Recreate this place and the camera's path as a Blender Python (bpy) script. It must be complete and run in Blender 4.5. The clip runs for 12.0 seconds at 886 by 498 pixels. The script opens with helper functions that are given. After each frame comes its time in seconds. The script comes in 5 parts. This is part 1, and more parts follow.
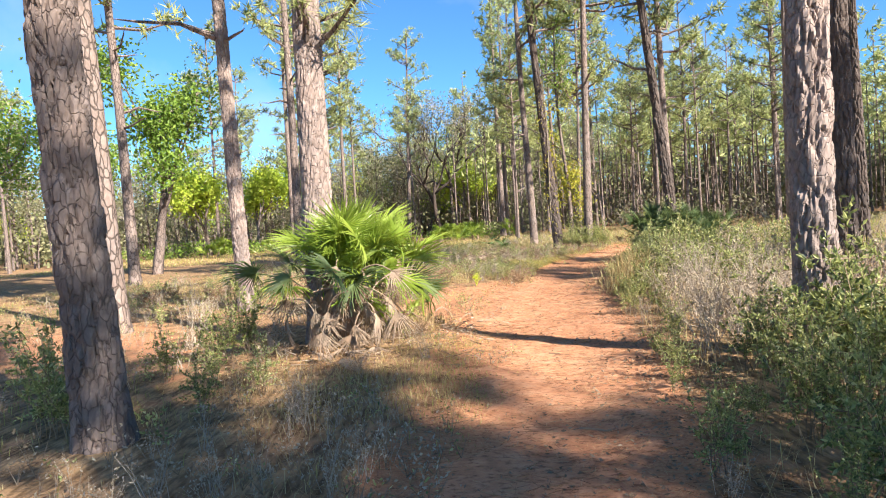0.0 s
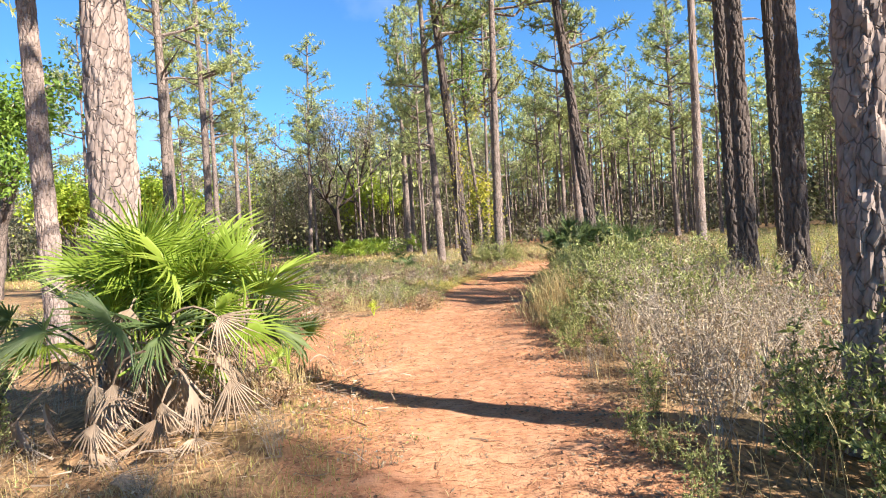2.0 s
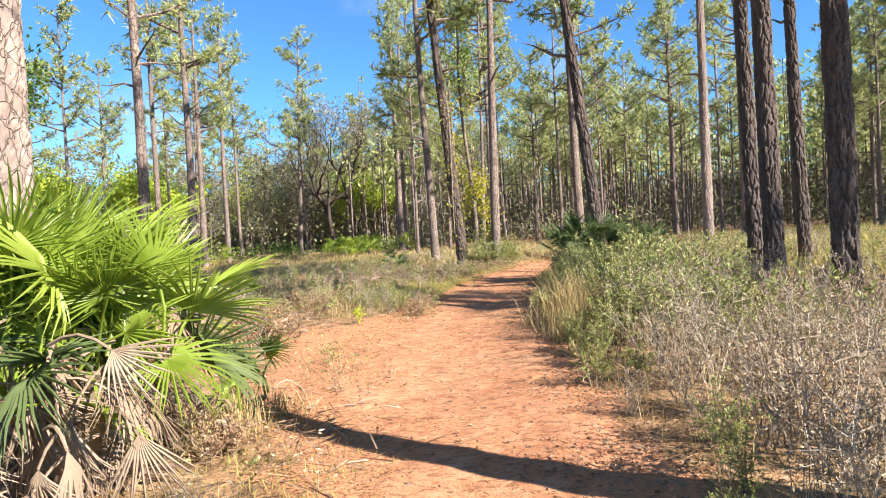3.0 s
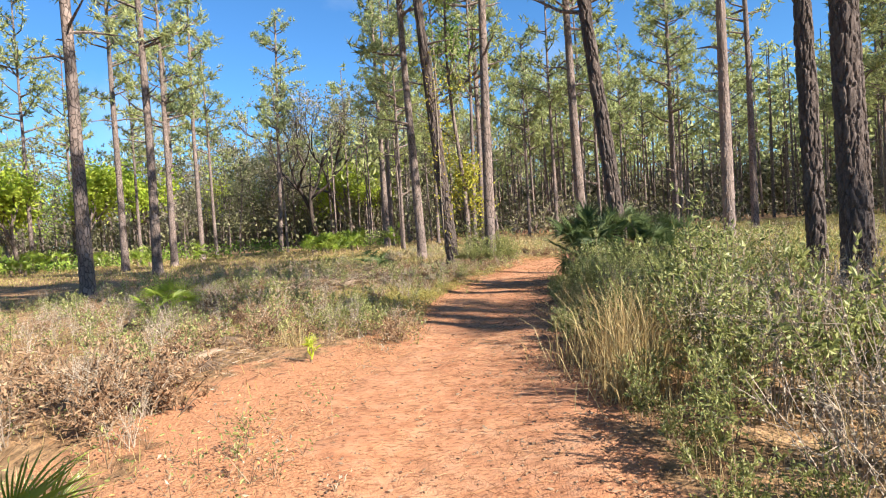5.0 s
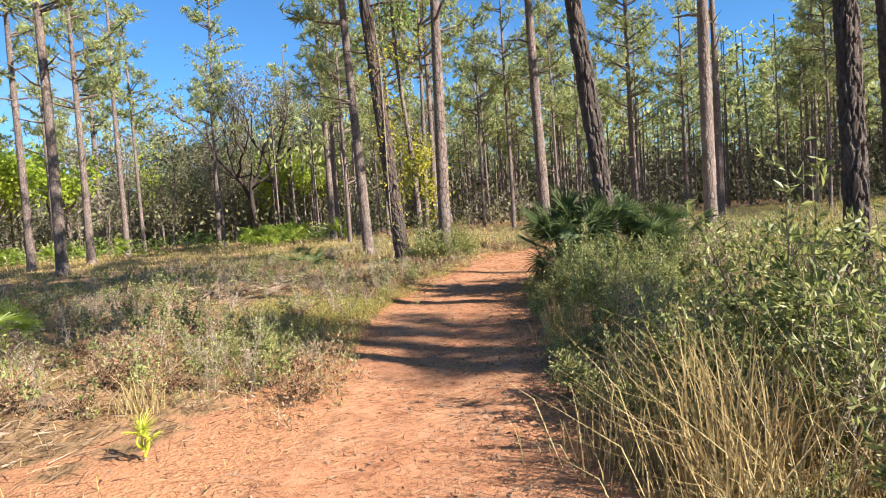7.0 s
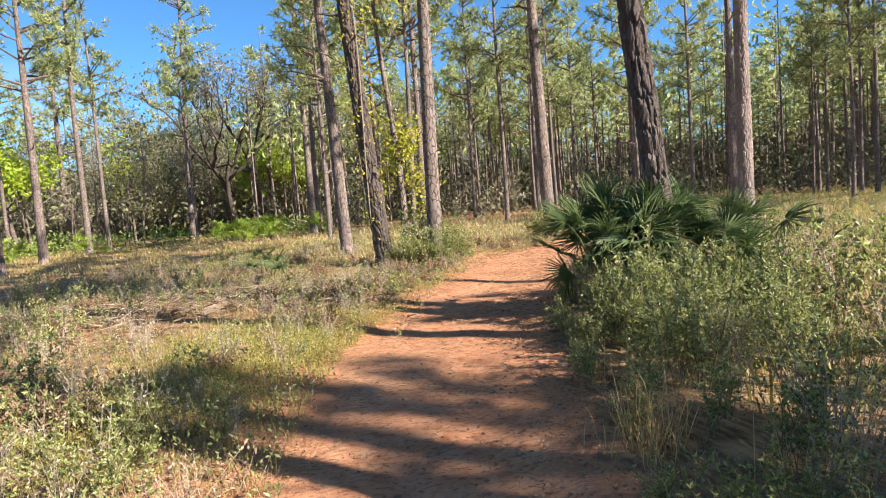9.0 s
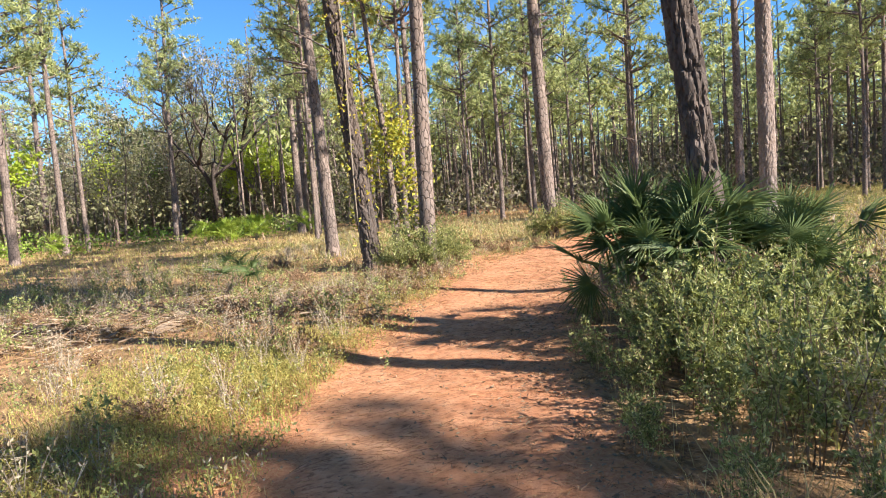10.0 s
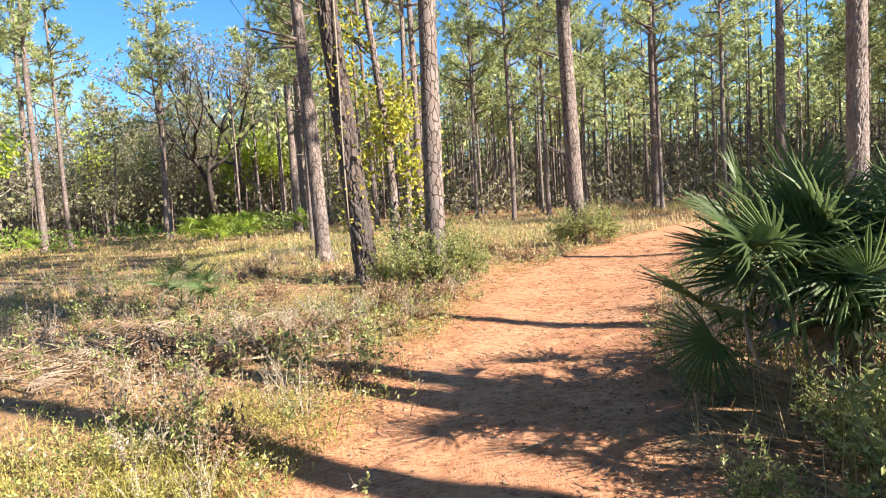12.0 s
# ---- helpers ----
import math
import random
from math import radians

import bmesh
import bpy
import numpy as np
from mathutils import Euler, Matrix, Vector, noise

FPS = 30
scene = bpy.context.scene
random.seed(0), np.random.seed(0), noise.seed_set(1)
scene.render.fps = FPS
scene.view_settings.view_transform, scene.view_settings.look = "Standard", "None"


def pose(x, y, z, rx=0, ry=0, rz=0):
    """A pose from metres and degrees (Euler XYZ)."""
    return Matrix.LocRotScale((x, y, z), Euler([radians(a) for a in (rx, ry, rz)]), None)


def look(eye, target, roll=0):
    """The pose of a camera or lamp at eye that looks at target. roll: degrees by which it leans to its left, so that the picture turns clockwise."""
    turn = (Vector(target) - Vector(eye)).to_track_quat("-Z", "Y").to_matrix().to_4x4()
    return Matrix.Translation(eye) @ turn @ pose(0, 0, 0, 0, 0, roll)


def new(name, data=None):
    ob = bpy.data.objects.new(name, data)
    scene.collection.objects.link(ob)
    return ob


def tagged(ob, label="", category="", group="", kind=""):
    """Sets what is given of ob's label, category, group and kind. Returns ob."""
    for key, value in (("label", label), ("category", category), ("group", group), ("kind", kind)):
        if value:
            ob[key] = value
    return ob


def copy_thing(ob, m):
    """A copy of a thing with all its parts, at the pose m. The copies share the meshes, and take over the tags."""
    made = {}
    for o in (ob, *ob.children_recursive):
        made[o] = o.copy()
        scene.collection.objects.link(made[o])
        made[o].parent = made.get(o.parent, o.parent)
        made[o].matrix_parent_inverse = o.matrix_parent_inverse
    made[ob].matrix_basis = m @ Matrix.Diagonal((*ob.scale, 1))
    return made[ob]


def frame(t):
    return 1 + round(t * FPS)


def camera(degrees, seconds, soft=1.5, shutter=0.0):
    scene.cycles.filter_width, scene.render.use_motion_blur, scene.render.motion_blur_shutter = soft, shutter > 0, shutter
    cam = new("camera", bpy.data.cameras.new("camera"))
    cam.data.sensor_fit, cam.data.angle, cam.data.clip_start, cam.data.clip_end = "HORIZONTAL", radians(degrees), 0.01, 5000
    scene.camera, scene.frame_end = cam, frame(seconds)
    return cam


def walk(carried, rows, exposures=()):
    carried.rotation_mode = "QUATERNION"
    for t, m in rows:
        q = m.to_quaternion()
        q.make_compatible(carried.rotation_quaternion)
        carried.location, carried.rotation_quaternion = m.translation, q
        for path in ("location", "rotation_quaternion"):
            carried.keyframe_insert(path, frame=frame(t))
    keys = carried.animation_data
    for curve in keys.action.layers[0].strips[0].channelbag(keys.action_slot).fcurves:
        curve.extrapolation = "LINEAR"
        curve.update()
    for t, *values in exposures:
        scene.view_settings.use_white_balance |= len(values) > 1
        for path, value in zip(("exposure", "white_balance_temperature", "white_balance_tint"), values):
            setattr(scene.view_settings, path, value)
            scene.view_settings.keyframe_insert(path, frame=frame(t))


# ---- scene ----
cam = camera(71.9, 12.0, soft=1.1)
walk(cam, [
    (0.0, pose(0.024, 0.819, 1.454, 87.70, 3.81, 0.34)),
    (0.5, pose(0.065, 1.374, 1.467, 87.67, 3.91, -5.99)),
    (1.0, pose(0.165, 1.949, 1.484, 88.20, 3.52, -7.05)),
    (1.5, pose(0.217, 2.520, 1.476, 88.47, 3.86, -8.15)),
    (2.0, pose(0.318, 3.134, 1.443, 88.61, 3.79, -8.36)),
    (2.5, pose(0.354, 3.774, 1.425, 88.31, 4.02, -8.96)),
    (3.0, pose(0.467, 4.405, 1.437, 88.36, 3.51, -9.02)),
    (5.0, pose(0.919, 7.116, 1.467, 87.72, 3.96, -10.17)),
    (5.5, pose(1.061, 7.778, 1.475, 87.44, 4.17, -11.50)),
    (6.0, pose(1.259, 8.437, 1.479, 87.42, 4.02, -13.11)),
    (6.5, pose(1.363, 9.116, 1.482, 87.04, 4.14, -14.46)),
    (7.0, pose(1.540, 9.802, 1.481, 86.51, 4.33, -14.67)),
    (9.0, pose(2.237, 12.579, 1.553, 85.51, 4.63, -15.83)),
    (9.5, pose(2.397, 13.276, 1.558, 85.39, 4.77, -16.42)),
    (10.0, pose(2.575, 13.947, 1.551, 85.30, 4.70, -16.58)),
    (10.5, pose(2.727, 14.630, 1.541, 85.06, 4.71, -16.66)),
    (11.0, pose(2.904, 15.246, 1.543, 85.22, 4.35, -15.88)),
    (11.5, pose(3.035, 15.890, 1.530, 85.03, 4.22, -15.68)),
    (12.0, pose(3.211, 16.550, 1.539, 85.22, 3.89, -16.14)),
], exposures=((0.0, 1.70), (3.0, 1.64), (5.5, 1.40), (9.0, 1.46), (12.0, 1.74)))

# ---- sky and sun: a clear winter day, the sun behind and to the right ----
SUN_WAY = Vector((0.722, -0.692, 0.0)).normalized()
SUN_UP = radians(34)
world = bpy.data.worlds.new("sky")
scene.world = world
world.use_nodes = True
wn = world.node_tree
sky = wn.nodes.new("ShaderNodeTexSky")
sky.sky_type = "NISHITA"
sky.sun_disc = False
sky.sun_elevation = SUN_UP
sky.sun_rotation = math.atan2(SUN_WAY.x, SUN_WAY.y)
sky.air_density, sky.dust_density, sky.ozone_density = 1.0, 0.0, 5.0
clear = wn.nodes.new("ShaderNodeMix")
clear.data_type, clear.blend_type = "RGBA", "MULTIPLY"
clear.inputs[0].default_value = 1.0
clear.inputs[7].default_value = (0.68, 1.10, 1.38, 1)
wn.links.new(sky.outputs[0], clear.inputs[6])
puff = wn.nodes.new("ShaderNodeTexNoise")
puff.inputs["Scale"].default_value, puff.inputs["Detail"].default_value = 3.2, 7
wisp = wn.nodes.new("ShaderNodeValToRGB")
wisp.color_ramp.elements[0].position, wisp.color_ramp.elements[1].position = 0.56, 0.80
wisp.color_ramp.elements[1].color = (0.45, 0.45, 0.45, 1)
wn.links.new(puff.outputs[0], wisp.inputs[0])
cloud = wn.nodes.new("ShaderNodeMix")
cloud.data_type = "RGBA"
cloud.inputs[7].default_value = (7.0, 7.6, 8.4, 1)
wn.links.new(wisp.outputs[0], cloud.inputs[0])
wn.links.new(clear.outputs[2], cloud.inputs[6])
wn.links.new(cloud.outputs[2], wn.nodes["Background"].inputs[0])
wn.nodes["Background"].inputs[1].default_value = 0.054
sun_data = bpy.data.lights.new("sun", "SUN")
sun_data.energy, sun_data.angle, sun_data.color = 5.0, radians(0.6), (1.0, 0.91, 0.80)
sun = new("sun", sun_data)
to_sun = Vector((SUN_WAY.x * math.cos(SUN_UP), SUN_WAY.y * math.cos(SUN_UP), math.sin(SUN_UP)))
sun.matrix_world = look(to_sun * 60, (0, 0, 0))
rng = np.random.default_rng(7)


# ---- materials ----
def material(name, rough=0.8):
    m = bpy.data.materials.new(name)
    m.use_nodes = True
    m.node_tree.nodes["Principled BSDF"].inputs["Roughness"].default_value = rough
    m.node_tree.nodes["Principled BSDF"].inputs["Specular IOR Level"].default_value = 0.25
    return m, m.node_tree.nodes, m.node_tree.links, m.node_tree.nodes["Principled BSDF"]


def ramp(nodes, stops):
    r = nodes.new("ShaderNodeValToRGB")
    e = r.color_ramp.elements
    while len(e) < len(stops):
        e.new(0.5)
    for el, (p, c) in zip(e, stops):
        el.position, el.color = p, (*c, 1)
    return r


def noise_tex(nodes, links, scale, detail=4, coord=None, stretch=None):
    n = nodes.new("ShaderNodeTexNoise")
    n.inputs["Scale"].default_value, n.inputs["Detail"].default_value = scale, detail
    if coord is not None:
        if stretch:
            mp = nodes.new("ShaderNodeMapping")
            mp.inputs["Scale"].default_value = stretch
            links.new(coord, mp.inputs[0])
            coord = mp.outputs[0]
        links.new(coord, n.inputs["Vector"])
    return n


def mix(nodes, links, fac, a, b):
    m = nodes.new("ShaderNodeMix")
    m.data_type = "RGBA"
    for sock, v in ((m.inputs[0], fac), (m.inputs[6], a), (m.inputs[7], b)):
        if isinstance(v, (int, float)):
            sock.default_value = v
        elif isinstance(v, tuple):
            sock.default_value = (*v, 1)
        else:
            links.new(v, sock)
    return m.outputs[2]


def bump(nodes, links, bsdf, height, strength, distance):
    b = nodes.new("ShaderNodeBump")
    b.inputs["Strength"].default_value, b.inputs["Distance"].default_value = strength, distance
    links.new(height, b.inputs["Height"])
    links.new(b.outputs[0], bsdf.inputs["Normal"])


def leaf_material(name, stops, translucent=0.35, rough=0.5, spec=0.25):
    """Leaves and needles: every leaf takes its own tone from the ramp, and light shines through."""
    m, n, l, b = material(name, rough)
    b.inputs["Specular IOR Level"].default_value = spec
    g = n.new("ShaderNodeNewGeometry")
    o = n.new("ShaderNodeObjectInfo")
    r = ramp(n, stops)
    add = n.new("ShaderNodeMath")
    add.operation = "MULTIPLY_ADD"
    add.inputs[1].default_value = 0.75
    sc = n.new("ShaderNodeMath")
    sc.operation = "MULTIPLY"
    sc.inputs[1].default_value = 0.25
    l.new(o.outputs["Random"], sc.inputs[0])
    l.new(g.outputs["Random Per Island"], add.inputs[0])
    l.new(sc.outputs[0], add.inputs[2])
    l.new(add.outputs[0], r.inputs[0])
    l.new(r.outputs[0], b.inputs["Base Color"])
    t = n.new("ShaderNodeBsdfTranslucent")
    l.new(r.outputs[0], t.inputs[0])
    ms = n.new("ShaderNodeMixShader")
    ms.inputs[0].default_value = translucent
    l.new(b.outputs[0], ms.inputs[1])
    l.new(t.outputs[0], ms.inputs[2])
    l.new(ms.outputs[0], n["Material Output"].inputs[0])
    return m


def ground_material():
    m, n, l, b = material("sandy_forest_floor", 0.95)
    co = n.new("ShaderNodeTexCoord").outputs["Object"]
    big = noise_tex(n, l, 0.45, 5, co)
    mid = noise_tex(n, l, 3.0, 6, co)
    fine = noise_tex(n, l, 38.0, 5, co)
    straw = noise_tex(n, l, 26.0, 3, co, (1.0, 0.22, 1.0))
    base = ramp(n, [(0.30, (0.27, 0.135, 0.068)), (0.46, (0.38, 0.22, 0.11)), (0.58, (0.29, 0.19, 0.09)), (0.72, (0.15, 0.115, 0.055))])
    l.new(big.outputs[0], base.inputs[0])
    patch = ramp(n, [(0.37, (0.12, 0.072, 0.042)), (0.5, (0.31, 0.195, 0.105)), (0.66, (0.48, 0.33, 0.19))])
    l.new(mid.outputs[0], patch.inputs[0])
    c = mix(n, l, 0.5, base.outputs[0], patch.outputs[0])
    fr = ramp(n, [(0.36, (0.35, 0.33, 0.3)), (0.55, (1.0, 1.0, 1.0)), (0.72, (1.35, 1.25, 1.1))])
    l.new(straw.outputs[0], fr.inputs[0])
    mul = n.new("ShaderNodeMix")
    mul.data_type, mul.blend_type = "RGBA", "MULTIPLY"
    mul.inputs[0].default_value = 0.8
    l.new(c, mul.inputs[6])
    l.new(fr.outputs[0], mul.inputs[7])
    worn = n.new("ShaderNodeAttribute")
    worn.attribute_name = "worn"
    edge = n.new("ShaderNodeMath")
    edge.operation = "MULTIPLY_ADD"
    edge.inputs[1].default_value = 1.9
    l.new(mid.outputs[0], edge.inputs[0])
    sub = n.new("ShaderNodeMath")
    sub.operation = "ADD"
    sub.inputs[1].default_value = -1.45
    l.new(worn.outputs["Fac"], sub.inputs[0])
    l.new(sub.outputs[0], edge.inputs[2])
    sharp = ramp(n, [(0.0, (0.0, 0.0, 0.0)), (0.35, (1.0, 1.0, 1.0))])
    l.new(edge.outputs[0], sharp.inputs[0])
    clay = ramp(n, [(0.3, (0.36, 0.155, 0.075)), (0.6, (0.47, 0.235, 0.125))])
    l.new(fine.outputs[0], clay.inputs[0])
    col = mix(n, l, sharp.outputs[0], mul.outputs[2], clay.outputs[0])
    l.new(col, b.inputs["Base Color"])
    bump(n, l, b, fine.outputs[0], 0.8, 0.03)
    return m


def clay_material():
    m, n, l, b = material("orange_clay_trail", 0.95)
    co = n.new("ShaderNodeTexCoord").outputs["Object"]
    big = noise_tex(n, l, 0.8, 5, co)
    mid = noise_tex(n, l, 7.0, 7, co)
    fine = noise_tex(n, l, 70.0, 5, co)
    straw = noise_tex(n, l, 34.0, 6, co, (0.55, 1.0, 1.0))
    base = ramp(n, [(0.3, (0.379, 0.158, 0.079)), (0.5, (0.453, 0.214, 0.111)), (0.7, (0.494, 0.282, 0.162))])
    l.new(big.outputs[0], base.inputs[0])
    spots = ramp(n, [(0.3, (0.198, 0.086, 0.046)), (0.46, (0.428, 0.201, 0.107)), (0.65, (0.511, 0.291, 0.176))])
    l.new(mid.outputs[0], spots.inputs[0])
    c = mix(n, l, 0.5, base.outputs[0], spots.outputs[0])
    dark = ramp(n, [(0.34, (0.42, 0.36, 0.33)), (0.45, (0.95, 0.95, 0.95)), (0.7, (1.18, 1.14, 1.08))])
    l.new(straw.outputs[0], dark.inputs[0])
    mul = n.new("ShaderNodeMix")
    mul.data_type, mul.blend_type = "RGBA", "MULTIPLY"
    mul.inputs[0].default_value = 0.8
    l.new(c, mul.inputs[6])
    l.new(dark.outputs[0], mul.inputs[7])
    l.new(mul.outputs[2], b.inputs["Base Color"])
    bump(n, l, b, fine.outputs[0], 0.6, 0.02)
    return m


def bark_material(name, near, tone=1.0):
    """Pine bark: grey to pinkish scaly plates with dark fissures between them."""
    m, n, l, b = material(name, 0.9)
    co = n.new("ShaderNodeTexCoord").outputs["Object"]
    flake = noise_tex(n, l, 30.0, 5, co, (1.0, 1.0, 0.45))
    big = noise_tex(n, l, 2.2, 4, co, (1.0, 1.0, 0.5))
    warp = noise_tex(n, l, 6.0, 3, co)
    bent = n.new("ShaderNodeVectorMath")
    bent.operation = "MULTIPLY_ADD"
    bent.inputs[1].default_value = (0.09, 0.09, 0.12)
    l.new(warp.outputs["Color"], bent.inputs[0])
    l.new(co, bent.inputs[2])
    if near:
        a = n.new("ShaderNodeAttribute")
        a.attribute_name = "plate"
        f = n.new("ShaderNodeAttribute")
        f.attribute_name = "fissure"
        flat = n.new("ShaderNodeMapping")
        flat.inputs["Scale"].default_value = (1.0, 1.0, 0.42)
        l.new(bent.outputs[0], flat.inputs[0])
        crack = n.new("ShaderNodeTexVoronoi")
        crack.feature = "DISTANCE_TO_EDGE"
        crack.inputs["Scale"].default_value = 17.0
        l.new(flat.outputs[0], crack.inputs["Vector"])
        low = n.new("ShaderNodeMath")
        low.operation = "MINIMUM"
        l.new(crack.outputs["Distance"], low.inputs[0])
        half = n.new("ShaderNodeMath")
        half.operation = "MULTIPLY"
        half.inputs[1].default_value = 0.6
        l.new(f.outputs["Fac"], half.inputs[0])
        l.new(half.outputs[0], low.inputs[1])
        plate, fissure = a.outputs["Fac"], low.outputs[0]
    else:
        mp = n.new("ShaderNodeMapping")
        mp.inputs["Scale"].default_value = (1.0, 1.0, 0.4)
        l.new(bent.outputs[0], mp.inputs[0])
        v = n.new("ShaderNodeTexVoronoi")
        v.inputs["Scale"].default_value = 11.0
        l.new(mp.outputs[0], v.inputs["Vector"])
        e = n.new("ShaderNodeTexVoronoi")
        e.feature = "DISTANCE_TO_EDGE"
        e.inputs["Scale"].default_value = 11.0
        l.new(mp.outputs[0], e.inputs["Vector"])
        sp = n.new("ShaderNodeSeparateColor")
        l.new(v.outputs["Color"], sp.inputs[0])
        plate, fissure = sp.outputs[0], e.outputs["Distance"]
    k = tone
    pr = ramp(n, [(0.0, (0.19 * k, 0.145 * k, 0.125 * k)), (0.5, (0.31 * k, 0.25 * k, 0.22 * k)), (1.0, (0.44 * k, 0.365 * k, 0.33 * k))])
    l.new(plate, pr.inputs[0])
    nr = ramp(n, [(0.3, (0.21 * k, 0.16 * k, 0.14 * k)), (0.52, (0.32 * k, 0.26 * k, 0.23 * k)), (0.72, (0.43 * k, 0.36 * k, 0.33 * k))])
    l.new(flake.outputs[0], nr.inputs[0])
    c = mix(n, l, 0.55, pr.outputs[0], nr.outputs[0])
    br = ramp(n, [(0.35, (0.80, 0.79, 0.80)), (0.65, (1.12, 1.06, 1.02))])
    l.new(big.outputs[0], br.inputs[0])
    mul = n.new("ShaderNodeMix")
    mul.data_type, mul.blend_type = "RGBA", "MULTIPLY"
    mul.inputs[0].default_value = 1.0
    l.new(c, mul.inputs[6])
    l.new(br.outputs[0], mul.inputs[7])
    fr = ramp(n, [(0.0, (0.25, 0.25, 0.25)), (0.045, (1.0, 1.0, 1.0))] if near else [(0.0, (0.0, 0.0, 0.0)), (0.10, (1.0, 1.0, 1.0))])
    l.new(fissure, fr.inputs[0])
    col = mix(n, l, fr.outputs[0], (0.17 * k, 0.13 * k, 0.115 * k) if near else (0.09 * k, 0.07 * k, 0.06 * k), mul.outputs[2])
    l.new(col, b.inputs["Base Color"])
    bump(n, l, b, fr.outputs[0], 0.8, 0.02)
    return m


GROUND = ground_material()
CLAY = clay_material()
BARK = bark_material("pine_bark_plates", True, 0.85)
# the same plates in a darker tone, for the shade on the left pine
BARK_SHADED = bark_material("shaded_pine_bark", True, 0.55)
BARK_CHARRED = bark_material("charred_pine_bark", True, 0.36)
BARK_FAR = bark_material("pine_bark", False, 0.72)
BARK_GREY = bark_material("grey_hardwood_bark", False, 0.7)
BARK_OAK = bark_material("dark_oak_bark", False, 0.28)
NEEDLE = leaf_material("pine_needles", [(0.0, (0.15, 0.18, 0.07)), (0.5, (0.39, 0.43, 0.18)), (1.0, (0.66, 0.68, 0.34))], 0.52, 0.7, 0.1)
OAKLEAF = leaf_material("evergreen_oak_leaves", [(0.0, (0.10, 0.17, 0.03)), (0.6, (0.22, 0.34, 0.06)), (1.0, (0.40, 0.52, 0.10))], 0.45)
YELLOWLEAF = leaf_material("yellow_green_leaves", [(0.0, (0.28, 0.33, 0.05)), (0.6, (0.50, 0.46, 0.07)), (1.0, (0.60, 0.42, 0.06))], 0.45)
WOODLEAF = leaf_material("mixed_woodland_leaves", [(0.0, (0.14, 0.135, 0.09)), (0.4, (0.28, 0.265, 0.16)), (0.7, (0.37, 0.34, 0.25)), (1.0, (0.44, 0.44, 0.25))], 0.5, 0.9, 0.05)
LIMELEAF = leaf_material("lime_green_leaves", [(0.0, (0.26, 0.36, 0.045)), (0.5, (0.44, 0.54, 0.07)), (1.0, (0.62, 0.66, 0.12))], 0.5)
WOODDARK = leaf_material("dull_green_woodland_leaves", [(0.0, (0.08, 0.085, 0.05)), (0.5, (0.21, 0.215, 0.11)), (1.0, (0.42, 0.41, 0.24))], 0.45, 0.9, 0.05)
WOODTWIG = leaf_material("woodland_twigs", [(0.0, (0.09, 0.075, 0.06)), (0.7, (0.22, 0.19, 0.155)), (1.0, (0.46, 0.41, 0.34))], 0.0, 0.9)
DEADFERN = leaf_material("withered_brown_fern", [(0.0, (0.10, 0.055, 0.03)), (0.5, (0.27, 0.165, 0.095)), (1.0, (0.46, 0.32, 0.20))], 0.15, 0.85)
YELLOWHERB = leaf_material("yellow_green_herbs", [(0.0, (0.20, 0.17, 0.06)), (0.5, (0.42, 0.36, 0.11)), (1.0, (0.60, 0.53, 0.19))], 0.4, 0.6)
TWIGGREY = leaf_material("bare_grey_twigs", [(0.0, (0.20, 0.16, 0.125)), (1.0, (0.50, 0.425, 0.335))], 0.0, 0.9)
SHRUBLEAF = leaf_material("shrub_leaves", [(0.0, (0.06, 0.08, 0.03)), (0.4, (0.23, 0.26, 0.085)), (0.75, (0.43, 0.45, 0.16)), (1.0, (0.72, 0.70, 0.40))], 0.45, 0.45, 0.4)
SHRUBDRY = leaf_material("dry_shrub_leaves", [(0.0, (0.15, 0.10, 0.06)), (0.5, (0.33, 0.26, 0.17)), (1.0, (0.52, 0.46, 0.36))], 0.2, 0.8)
STEM = leaf_material("brown_stems", [(0.0, (0.13, 0.085, 0.055)), (1.0, (0.33, 0.25, 0.17))], 0.0, 0.9)
STRAW = leaf_material("dry_grass", [(0.0, (0.25, 0.16, 0.07)), (0.5, (0.46, 0.35, 0.16)), (1.0, (0.66, 0.56, 0.30))], 0.3, 0.7)
GREENGRASS = leaf_material("green_grass", [(0.0, (0.18, 0.17, 0.05)), (0.5, (0.36, 0.34, 0.09)), (1.0, (0.56, 0.50, 0.17))], 0.35, 0.6)
LITTER = leaf_material("pine_straw", [(0.0, (0.13, 0.06, 0.03)), (0.5, (0.34, 0.18, 0.09)), (1.0, (0.56, 0.38, 0.21))], 0.0, 0.8)
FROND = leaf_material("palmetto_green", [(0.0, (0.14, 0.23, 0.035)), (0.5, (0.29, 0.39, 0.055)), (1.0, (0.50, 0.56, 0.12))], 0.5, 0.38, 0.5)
# dark green palmettos, deepened further for the shade inside the clump
FRONDDARK = leaf_material("palmetto_dark_green_shaded", [(0.0, (0.05, 0.085, 0.035)), (0.5, (0.115, 0.165, 0.06)), (1.0, (0.27, 0.32, 0.13))], 0.4, 0.5, 0.3)
FRONDDEAD = leaf_material("dead_palmetto", [(0.0, (0.13, 0.085, 0.055)), (0.5, (0.31, 0.225, 0.16)), (1.0, (0.52, 0.43, 0.33))], 0.15, 0.8)
SPROUT = leaf_material("lime_sprout", [(0.0, (0.42, 0.52, 0.05)), (1.0, (0.62, 0.66, 0.08))], 0.4, 0.4)


